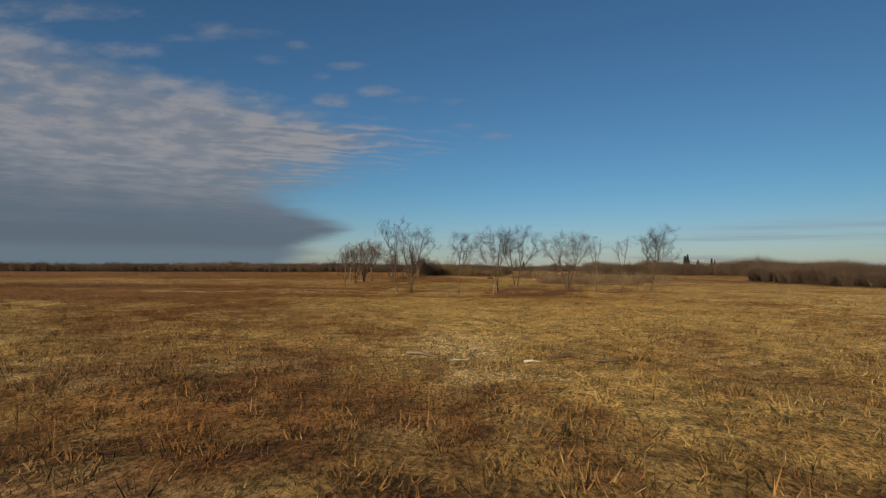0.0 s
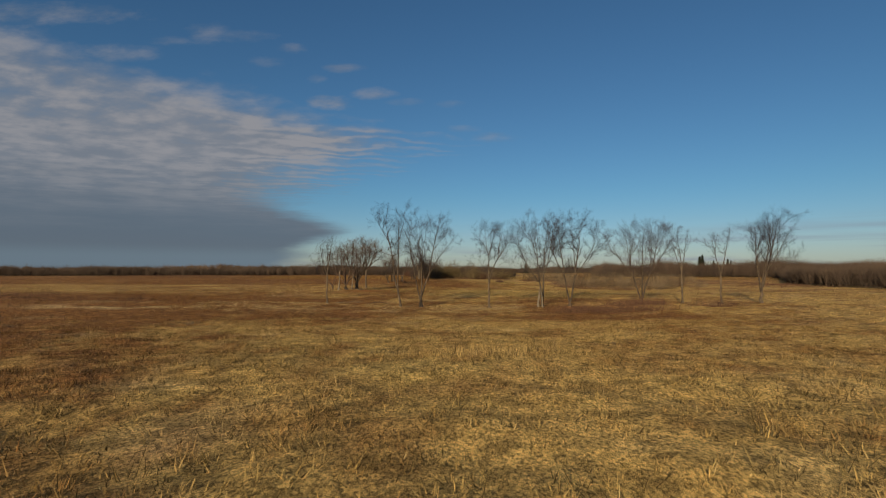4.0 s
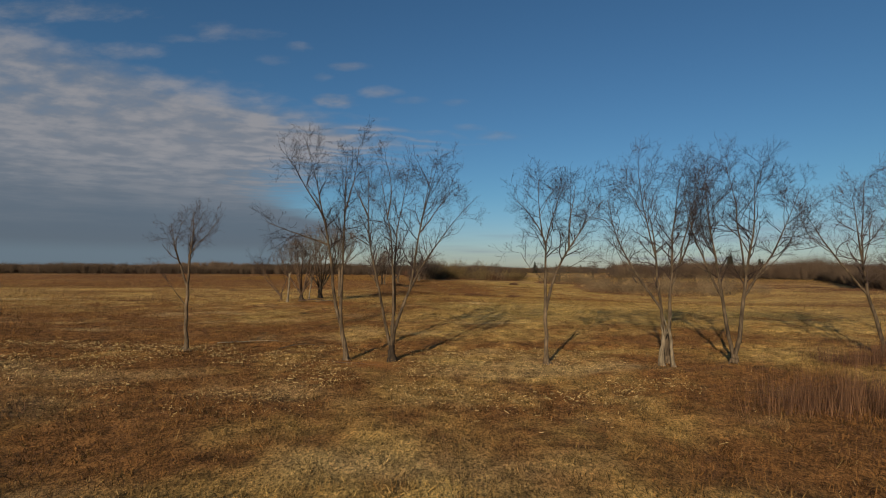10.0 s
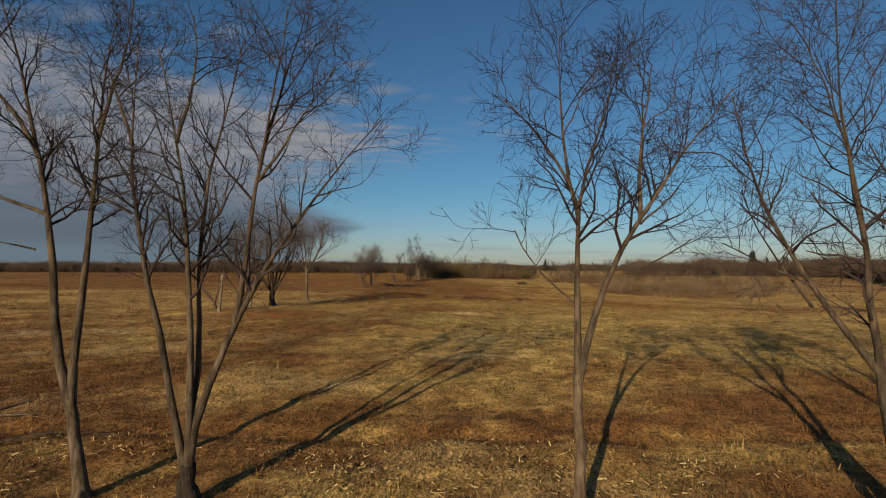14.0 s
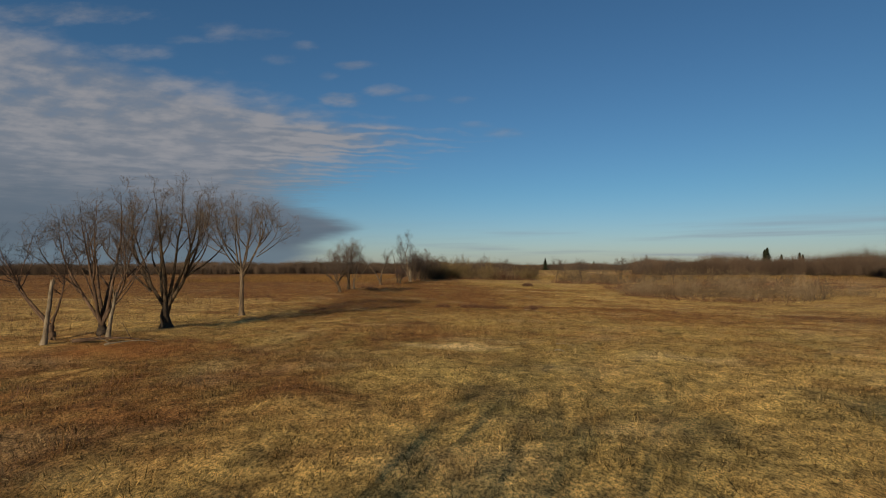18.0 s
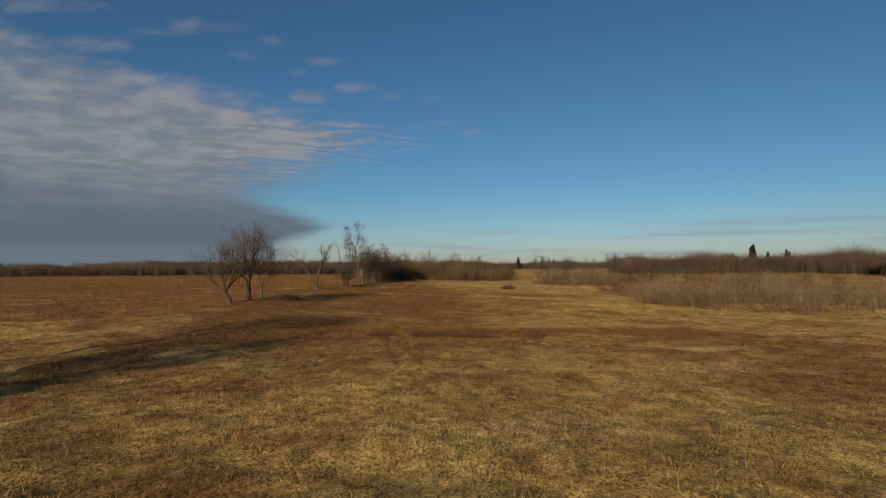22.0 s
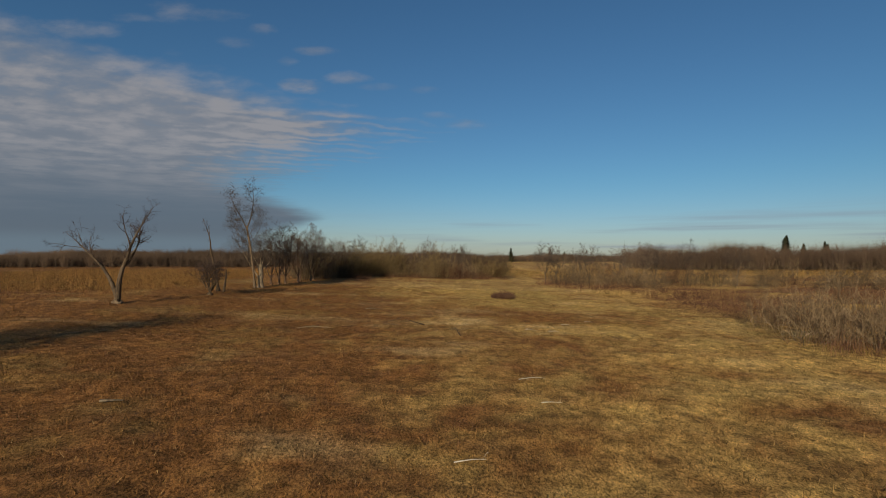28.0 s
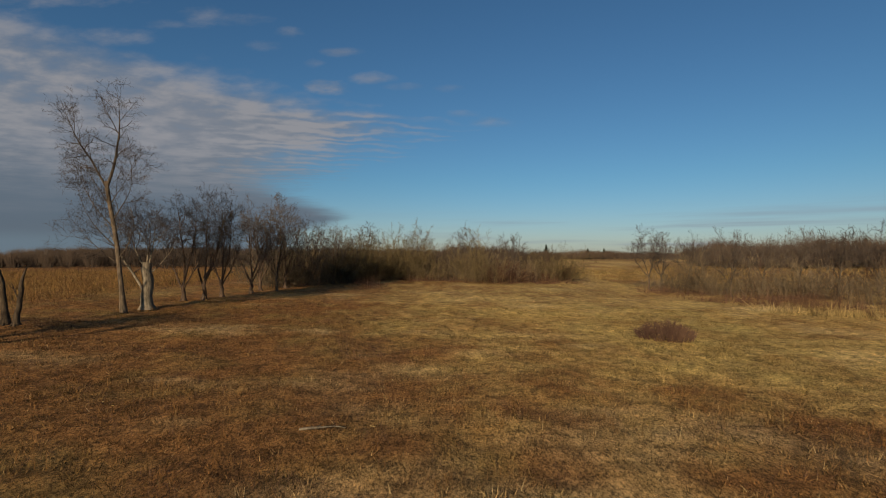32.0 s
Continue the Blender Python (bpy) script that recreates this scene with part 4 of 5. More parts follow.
tree("vase_tree", 2.3, 74.8, "bare tree with a thin twisted trunk and a vase-shaped crown", (0.13, 2.7),
     ((2.5, 0.95, 9.5, -0.38, 0.078, 0.2), (2.5, 3.0, 8.8, -0.32, 0.082, -0.3), (5.5, -1.55, 8.4, 0.15, 0.048, 0.3), (5.6, -0.5, 9.2, -0.15, 0.04, -0.5), (5.5, 1.7, 9.2, -0.1, 0.048, 0.4), (5.4, 2.3, 6.4, 0.1, 0.026, 0.5), (3.9, -1.3, 5.6, -0.2, 0.018, 0.3), (4.6, 1.9, 5.2, 0.1, 0.02, -0.6)),
     ELM, 6, group=ROW, trunk_lean=(-0.05, 0), boughs=1)
tree("twin_tree", 8.0, 74.9, "bare tree with two straight thin trunks", (0.17, 0.4),
     ((0.3, -0.95, 10.2, 0.1, 0.10, 0.2), (0.3, 0.55, 10.5, -0.1, 0.105, -0.3), (2.6, -2.9, 9.1, -0.55, 0.068, 0.4), (3.6, 2.2, 9.4, 0.3, 0.06, 0.6), (4.2, -3.6, 5.1, -0.1, 0.028, -0.3), (5.0, -1.9, 9.9, -0.1, 0.045, -0.9), (4.6, 1.4, 10.0, 0.1, 0.045, -0.9), (3.8, -2.6, 6.6, -0.2, 0.03, 0.8)), WIDE, 7, group=ROW, boughs=1)
tree("twin_tree", 10.8, 74.3, "bare tree with two thin trunks leaning apart", (0.17, 0.4),
     ((0.3, -1.0, 10.0, -0.3, 0.10, 0.3), (0.3, 1.2, 10.7, 0.3, 0.11, -0.2), (3.0, -2.6, 8.9, -0.3, 0.06, -0.4), (3.0, 3.6, 9.0, 0.4, 0.065, 0.4), (4.0, 0.2, 10.4, 0.1, 0.05, 0.9), (3.8, 2.9, 6.8, 0.3, 0.03, -0.6), (4.0, -2.9, 6.4, -0.3, 0.03, 0.5)), WIDE, 8, group=ROW, boughs=1)
tree("spreading_tree", 19.0, 75.7, "bare tree with several stems and a broad crown", (0.24, 0.5),
     ((0.3, -2.0, 9.2, -0.3, 0.10), (0.3, -0.2, 9.8, 0.0, 0.10), (0.3, 1.7, 9.8, 0.3, 0.11), (3.0, -3.8, 8.4, -0.4, 0.06), (3.2, 3.8, 8.8, 0.3, 0.06), (3.5, -1.4, 9.6, -0.2, 0.05), (3.5, 1.2, 9.6, 0.1, 0.05)), WIDE, 9, group=ROW, boughs=1)
tree("slender_tree", 23.2, 75.2, "slender straight bare tree", (0.11, 4.0),
     ((3.6, -1.1, 7.8, -0.1, 0.055), (3.8, 0.9, 8.3, 0.1, 0.06), (3.8, 0.0, 8.5, 0.0, 0.06)), THIN, 10, group=ROW)
tree("slender_tree", 26.8, 74.1, "slender bare tree with a small open crown", (0.11, 3.2),
     ((3.0, -0.8, 8.0, -0.1, 0.06), (3.0, 0.9, 8.6, 0.1, 0.06)), THIN, 11, group=ROW)
tree("tall_forked_tree", 31.5, 74.8, "tall bare tree forked in a wide V", (0.19, 1.5),
     ((1.2, -2.2, 10.0, -0.3, 0.11), (1.3, 2.2, 10.6, 0.2, 0.12), (1.4, 0.4, 10.4, 0.1, 0.09), (3.5, 3.6, 8.6, 0.3, 0.06)), WIDE, 12, group=ROW)


def broken_stub(name, x, y, tall, radius, label, mat, seed, lean=0.1):
    """A broken-off trunk with a jagged top."""
    rng = np.random.RandomState(seed)
    ob = thing(name, x, y, label, "tree stump")
    t = np.linspace(0, 1, 7)
    body = Tubes()
    pts = np.stack((lean * tall * t ** 1.3, 0.05 * tall * t, tall * t), -1) + rng.normal(0, radius * 0.12, (7, 3))
    pts[1:, :2] += np.cumsum(rng.normal(0, 0.035 * tall / 2.5, (6, 2)), axis=0)
    body.add(pts, radius * (0.8 + 0.5 * np.exp(-t * tall / 0.3)) * (1 - 0.25 * t), 9)
    part("trunk", body.mesh("trunk", mat), ob)
    top = Tubes()
    for k in range(5):
        a = rng.uniform(0, 6.28)
        p = pts[-1] + np.array((math.cos(a), math.sin(a), -0.4)) * radius * 0.45
        line, rr = bough(rng, p, (math.cos(a) * 0.2, math.sin(a) * 0.2, 1), rng.uniform(0.25, 0.7), radius * 0.38, 0.006, 3, 0.12, 0.0)
        top.add(line, rr, 5)
    part("splinter", top.mesh("splinter", mat), ob, "jagged splintered top")
    return ob


broken_stub("tree_stump", 7.45, 74.2, 1.5, 0.15, "short pale broken trunk in the tree row", MAT_PALE, 21)
broken_stub("tree_stump", 7.9, 74.0, 1.9, 0.10, "thin pale broken trunk in the tree row", MAT_PALE, 22, -0.08)

# ---------------------------------------------------------------- trees along the bank
BANK = "trees along the bank"
CROWN = dict(ELM, density=(2.2, 3.4, 5.0, 5.2), length=(2.2, 1.1, 0.6, 0.42), angle=(28, 62), lift=0.12, rise=0.05, bare=(0.42, 0.15, 0.1, 0.1), thin=0.0062, end=(0.95, -0.1))
FINE = dict(CROWN, density=(2.0, 3.4, 5.4, 5.6), length=(1.1, 0.75, 0.50, 0.34), bare=(0.45, 0.16, 0.1, 0.1), thin=0.0054, wander=0.22, end=(1.25, -0.35), lift=0.10, angle=(25, 60))
broken_stub("dead_snag", -20.9, 109.6, 3.2, 0.15, "bleached dead trunk snapped off at the top", MAT_PALE, 23, 0.05)
broken_stub("dead_snag", -18.9, 111.6, 2.4, 0.13, "thin bleached dead trunk", MAT_PALE, 24, 0.03)
tree("leaning_tree", -22.4, 112.0, "half-dead leaning tree with crooked limbs", (0.18, 0.9),
     ((0.7, -4.2, 6.8, -0.5, 0.09), (0.8, -2.4, 7.0, -0.6, 0.08), (0.8, 1.0, 6.2, 0.3, 0.08)), dict(THIN, wander=0.25), 13, MAT_RED, group=BANK)
tree("reddish_tree", -20.2, 113.0, "multi-stemmed tree with dark reddish bark", (0.27, 0.7), dome(7.6, 10.2, 0.8, 0.11, 7, 8, 5, 0.45), dict(FINE, wander=0.28), 14, MAT_RED, MAT_TWIG_SUN, MAT_CHAR, BANK, boughs=1)
tree("broad_tree", -18.9, 117.3, "large bare tree with a broad domed crown", (0.38, 1.8), dome(8.2, 12.0, 1.6, 0.14, 7, 11, 1, 0.40), FINE, 15, MAT_DARK, MAT_TWIG_SUN, MAT_CHAR, BANK, boughs=1)
tree("vase_tree", -19.0, 129.6, "single-trunked bare tree with a fan-shaped crown", (0.25, 4.4), dome(8.4, 12.8, 4.4, 0.10, 8, 10, 2, 0.32), FINE, 16, MAT_BARK, MAT_TWIG_SUN, None, BANK, boughs=1)
CROOK = dict(ELM, wander=0.24, density=(2.6, 3.6, 5.0, 4.2), length=(1.7, 0.9, 0.5, 0.38), angle=(30, 72), lift=0.15, bare=(0.22, 0.1, 0.05, 0.1), thin=0.0085, end=(1.0, -0.2))
GNARL = dict(CROOK, density=(2.3, 3.4, 4.4, 3.6), wander=0.28, thin=0.0062)
tree("gnarled_tree", -17.7, 164.0, "low gnarled tree leaning over with a crooked trunk", (0.28, 1.6), dome(6.6, 7.2, 1.6, 0.12, 5, 7, 3), GNARL, 17, MAT_DARK, MAT_TWIG_SUN, None, BANK, (-0.5, 0), 1)
tree("gnarled_tree", -17.2, 168.2, "upright gnarled bare tree", (0.29, 2.6), dome(5.6, 10.0, 2.6, 0.12, 5, 8, 4), GNARL, 18, MAT_DARK, MAT_TWIG_SUN, None, BANK, boughs=1)
tree("gnarled_tree", -17.1, 172.3, "small pale-barked crooked tree", (0.18, 1.4),
     ((1.2, -0.4, 7.4, -0.3, 0.08), (1.3, 1.4, 7.8, 0.3, 0.08), (1.3, 3.0, 5.4, 0.5, 0.06)), GNARL, 19, MAT_PALE, group=BANK)
tree("dead_tree", -16.4, 199.9, "dead tree split in a wide V with few twigs", (0.34, 0.5),
     ((0.3, -5.4, 7.4, 0.6, 0.22), (0.4, 3.4, 10.4, -0.2, 0.25), (3.2, -2.4, 6.4, -0.5, 0.09), (3.8, 0.6, 7.6, 0.9, 0.08)), dict(THIN, density=(2.4, 3.2, 4.0, 2.5), bare=(0.40, 0.2, 0.2, 0.2), wander=0.24, thin=0.008), 20, group=BANK)

# ---------------------------------------------------------------- the end of the bank: snags and the hedge
SNAG = dict(ELM, wander=0.24, density=(2.2, 3.6, 4.5, 3.8), length=(1.6, 0.95, 0.5, 0.3), bare=(0.15, 0.1, 0.1, 0.1), angle=(35, 80), lift=0.05, thin=0.009)
tree("tall_snag", -11.5, 221.5, "tall half-dead tree with a crooked open top", (0.18, 8.2),
     ((7.6, -3.4, 14.0, -0.3, 0.08), (7.9, -0.2, 14.8, 0.5, 0.10), (4.0, -3.4, 8.4, -0.5, 0.04), (3.4, 0.8, 7.2, 0.5, 0.04), (5.2, -3.6, 10.2, -0.5, 0.04), (5.8, 0.9, 9.6, 0.5, 0.04), (3.0, -2.8, 6.0, -0.4, 0.035), (6.4, -2.9, 11.0, -0.3, 0.035), (6.8, 0.4, 10.6, 0.3, 0.03)),
     dict(SNAG, density=(2.6, 3.8, 5.0, 5.0), length=(1.7, 1.0, 0.55, 0.36), thin=0.0065), 31, MAT_BARK, MAT_TWIG_SUN, None, BANK, (-1.1, 0.0), 1)
BARE = dict(THIN, density=(1.0, 1.5, 1.5, 1.0), length=(0.8, 0.4, 0.25, 0.2), wander=0.3, bare=(0.3, 0.2, 0.2, 0.2), angle=(35, 85), lift=0.0, thin=0.009)
tree("broken_pole", -14.1, 216.1, "tall thin dead trunk with a crooked forked top", (0.19, 4.4), ((4.2, -1.75, 9.6, 0.25, 0.12), (4.0, -0.3, 5.2, 0.1, 0.07), (6.6, -1.3, 8.7, 0.12, 0.05)), BARE, 32, MAT_DARK, MAT_TWIG, None, BANK, (-0.85, 0.0), 1)
tree("dead_sapling", -13.3, 215.8, "thick broken dead sapling on the bank", (0.16, 2.0), ((1.8, 0.45, 3.5, -0.1, 0.12), (1.2, -0.4, 2.4, 0.0, 0.05)), BARE, 33, MAT_DARK, MAT_TWIG, None, BANK, (0.25, 0), 0)
tree("dead_bush", -12.9, 210.8, "dead bush of many crooked dark stems", (0.30, 0.35), dome(3.4, 4.6, 0.4, 0.065, 12, 8, 9, 0.30), dict(BARE, density=(2.2, 3.4, 4.0, 3.0), length=(1.0, 0.6, 0.35, 0.25), wander=0.34), 35, MAT_DARK, MAT_TWIG, None, BANK, boughs=3)
tree("pollard_tree", -11.5, 224.0, "thick pale broken trunk with new shoots", (0.46, 3.2),
     ((2.6, -1.7, 6.8, -0.4, 0.07), (2.8, 0.6, 6.6, 0.2, 0.06), (2.9, -0.3, 6.9, 0.0, 0.07), (2.2, 1.7, 5.2, 0.3, 0.05), (0.8, -3.4, 7.2, -0.2, 0.11)), CROOK, 34, MAT_PALE, group=BANK, twig=MAT_TWIG_SUN)
SHRUBBY = dict(ELM, levels=3, wander=0.2, angle=(15, 52), bare=(0.1, 0.08, 0.05), thin=0.015)
for hx, hy, tall, seed in ((-11.4, 228.6, 9.0, 41), (-10.9, 230.8, 10.4, 42), (-10.6, 233.4, 9.4, 43), (-9.6, 237.5, 8.2, 44), (-10.2, 241.5, 10.0, 45), (-8.6, 244.5, 8.0, 46), (-7.4, 249.5, 8.6, 47), (-5.6, 255.0, 8.8, 48)):
    tree("hedge_tree", hx, hy, "twisted bare hedgerow tree", (0.20, 1.4),
         ((0.8, -1.8, tall * 0.8, -0.3, 0.09), (1.2, -0.4, tall, 0.1, 0.10), (1.3, 1.2, tall * 0.92, 0.3, 0.09), (1.0, 2.2, tall * 0.7, 0.3, 0.07)), dict(CROOK, density=(2.6, 3.4, 4.4, 3.6)), seed, MAT_RED, group="hedgerow trees", twig=MAT_TWIG_SUN, boughs=1)


# ---------------------------------------------------------------- thickets
def shrub(name, x, y, label, mat, tall, wide, stems, seed, group, spec=SHRUBBY, twig=None, dome=False):
    """Many stems that rise from one patch, with side shoots."""
    rng = np.random.RandomState(seed)
    ob = thing(name, x, y, label, "shrub", group)
    body, fine, lines, thick = Tubes(), Tubes(), [], []
    for k in range(stems):
        a, d = rng.uniform(0, 6.28), wide * 0.5 * math.sqrt(rng.rand())
        p = (math.cos(a) * d, math.sin(a) * d, 0)
        out_ = (math.cos(a) * 1.1 * d / wide + rng.normal(0, 0.20), math.sin(a) * 1.1 * d / wide + rng.normal(0, 0.20), 1)
        reach = math.sqrt(1 - 0.75 * (2 * d / wide) ** 2) * rng.uniform(0.7, 1.0) if dome else rng.uniform(0.5, 1.0) * (1.05 - 0.5 * d / wide)
        line, rr = bough(rng, p, out_, tall * reach, rng.uniform(0.012, 0.034), 0.009, 5, 0.14, 0.05)
        lines.append(line)
        thick.append(rr)
    lines, thick = np.array(lines), np.array(thick)
    body.many(lines[:, ::5 if tall < 2 else 1], thick[:, ::5 if tall < 2 else 1], 3)
    sprout(rng, fine, lines, thick, 2, spec)
    tagged(part("stem_tuft", body.mesh("stem_tuft", mat), ob), kind="stuff")
    tagged(part("crown", fine.mesh("crown", twig or mat), ob), kind="stuff")
    return ob


def line_points(corners, gap, depth, rng):
    """Places along a bent line, with some depth."""
    out = []
    for (ax, ay), (bx, by) in zip(corners, corners[1:]):
        length = math.hypot(bx - ax, by - ay)
        k = max(1, int(length / gap))
        for i in range(k):
            f = (i + rng.rand()) / k
            q = rng.uniform(0, depth)
            nx, ny = -(by - ay) / length, (bx - ax) / length
            out.append((ax + (bx - ax) * f + nx * q, ay + (by - ay) * f + ny * q))
    return out


def thicket(kinds, places, rng, low=0.75, high=1.15):
    for x, y in places:
        src = kinds[rng.randint(len(kinds))]
        s = rng.uniform(low, high)
        m = pose(x, y, float(height(x, y)) - 0.05, 0, 0, rng.uniform(0, 360)) @ Matrix.Diagonal((s * rng.uniform(0.9, 1.15), s, s * rng.uniform(0.85, 1.15), 1))
        copy_thing(src, m)


rng = np.random.RandomState(9)
SH = dict(SHRUBBY, angle=(25, 80), density=(0, 2.4, 5.5), length=(0, 1.1, 0.55), segs=(4, 1, 1), sides=(4, 3, 3))
PALE = dict(SH, density=(0, 1.7, 4.6), angle=(20, 60))
pale_kinds = [shrub("willow_shrub", 36.6 + 4 * k, 188.5 - 3 * k, "tall pale-stemmed bare willow clump in the thicket", MAT_STEM, 5.4 - 0.4 * k, 2.8, 22, 60 + k, "thicket shrubs", PALE) for k in range(3)]
dark_kinds = [shrub("hedge_shrub", -8.0 + 2.5 * k, 248.0 + 7 * k, "dense dark bare hedge shrub", MAT_STEMD, 5.6, 3.2, 24, 70 + k, "hedge shrubs", SH) for k in range(3)]
red_kinds = [shrub("dogwood_shrub", 17.0 + 4 * k, 266.0 + 2 * k, "red-brown bare shrub in the hedge", MAT_STEMR, 4.2, 3.0, 22, 80 + k, "hedge shrubs", SH) for k in range(2)]
olive_kinds = [shrub("olive_shrub", -3.0 + 3 * k, 261.0 + 4 * k, "big rounded olive-brown bare willow bush", MAT_OLIVE, 8.2, 5.2, 40, 85 + k, "hedge shrubs", SH) for k in range(2)]
# right-hand thicket
thicket(pale_kinds, line_points(((36, 188.5), (38.5, 182), (46, 178.5), (56, 176), (72, 178)), 1.3, 9, rng), rng)
thicket(pale_kinds, line_points(((38, 191), (60, 188), (84, 182)), 1.6, 14, rng), rng, 0.8, 1.1)
# hedge that bends across the end of the field
thicket(dark_kinds, line_points(((-9, 243), (-6, 252), (0, 266)), 1.2, 7, rng), rng, 0.7, 1.35)
thicket(olive_kinds, line_points(((-6, 254), (-1, 266), (5, 270)), 2.6, 6, rng), rng, 0.85, 1.15)
thicket(dark_kinds + olive_kinds + pale_kinds[:1], line_points(((-1, 267), (8, 268), (15, 265)), 0.8, 8, rng), rng, 0.6, 1.25)
thicket(red_kinds + pale_kinds + olive_kinds, line_points(((14, 264), (22, 268), (30, 274), (36, 284)), 1.3, 7, rng), rng, 0.45, 1.15)
thicket(red_kinds, line_points(((-6, 262), (-4, 300)), 2.5, 20, rng), rng)
# thicket past the marsh
thicket(pale_kinds + dark_kinds[:1], line_points(((35, 258), (38, 251), (44, 243), (52, 238)), 1.5, 8, rng), rng, 0.6, 1.35)
thicket(pale_kinds + dark_kinds + red_kinds, line_points(((46, 250), (60, 244), (80, 236), (110, 230)), 2.0, 22, rng), rng, 0.55, 1.3)
thicket(red_kinds, line_points(((38, 238), (44, 228), (60, 216), (90, 205)), 1.5, 5, rng), rng, 0.25, 0.5)
for hx, hy, tall, seed in ((36.5, 258, 9.0, 91), (40, 262, 8.0, 92), (60, 262, 9.5, 93), (66, 256, 9.5, 94), (52, 258, 8.0, 95), (4, 284, 9.5, 96), (-4, 272, 9.0, 97), (47, 268, 8.5, 98), (-8.2, 240.5, 10.5, 99), (12, 272, 9.5, 100), (20, 276, 8.5, 101), (43, 250, 8.6, 102), (56, 250, 8.8, 103), (74, 252, 9.0, 104)):
    tree("thicket_tree", hx, hy, "bare round-crowned tree rising over the thicket", (0.16, 2.0),
         dome(5.8, tall * 1.08, 2.0, 0.07, 5, 6, seed), dict(CROWN, density=(2.0, 3.0, 4.0, 3.0), length=(1.4, 0.9, 0.5, 0.35), thin=0.014, wander=0.26, segs=(4, 2, 1), sides=(4, 3, 3), bare=(0.3, 0.1, 0.1, 0.1)), seed, group="thicket trees", boughs=0, twig=MAT_TWIG_SUN)




def under(x, y):
    a = blob(x, y, 37.5, 186, 3, 4) + blob(x, y, 42.5, 180.5, 6, 3, -25) + blob(x, y, 56, 177, 11, 3) + blob(x, y, 44, 238, 12, 5, -35)
    a = a + blob(x, y, -4, 258, 2.5, 12, 25) + blob(x, y, 8, 266, 10, 2.5) + blob(x, y, 24, 269, 9, 3, 25) + blob(x, y, 38, 254, 5, 5)
    return step(a, 0.25, 0.7)


tx, ty = scattered(30000, -14, 75, 165, 280, under)
blades("undergrowth", tx, ty, 8, (0.3, 1.3), (0.006, 0.014), 0.25, 0.35, MAT_BRUSH, "red-brown undergrowth at the foot of the thickets", "brush", (0.6, -0.4, -0.5))
gx_, gy_ = dice.normal(9.5, 0.35, 60), dice.normal(153.3, 0.35, 60)
blades("golden_grass", gx_, gy_, 16, (0.14, 0.36), (0.004, 0.009), 0.0, 0.8, MAT_GRASS, "tall golden grass tuft beside the rut", "grass", (-0.8, -0.4, 0.0), dome=0.14)
gx_, gy_ = dice.normal(11.6, 0.8, 160), dice.normal(152.6, 0.7, 160)
blades("red_weeds", gx_, gy_, 12, (0.18, 0.45), (0.004, 0.008), 0.12, 0.25, MAT_BRUSH, "clump of dark red dead weeds beside the rut", "weeds")
# the low bush in the mown field, and the brush beside the tree row
shrub("low_bush", 20.4, 217.6, "low rounded purple-brown bush in the mown field", MAT_BUSH, 1.15, 2.7, 320, 101, "", dict(SH, levels=2, density=(0, 11, 0), length=(0, 0.40, 0.3), thin=0.007, bare=(0, 0.35, 0)), dome=True)


def brush_keep(x, y):
    a = blob(x, y, 12.8, 67.6, 5.6, 1.7, 4) + 0.9 * blob(x, y, 17.6, 74.0, 3.6, 1.5) + 0.6 * blob(x, y, 25, 71, 4, 1.0)
    return step(a, 0.22, 0.6)


tx, ty = scattered(22000, 6, 32, 58, 94, brush_keep)
blades("brush_thicket", tx, ty, 8, (0.35, 1.10), (0.004, 0.009), 0.18, 0.30, MAT_BRUSH, "dense knee-high red-brown brush beside the tree row", "brush", (0.8, -0.5, -0.6))

# ---------------------------------------------------------------- distant woods


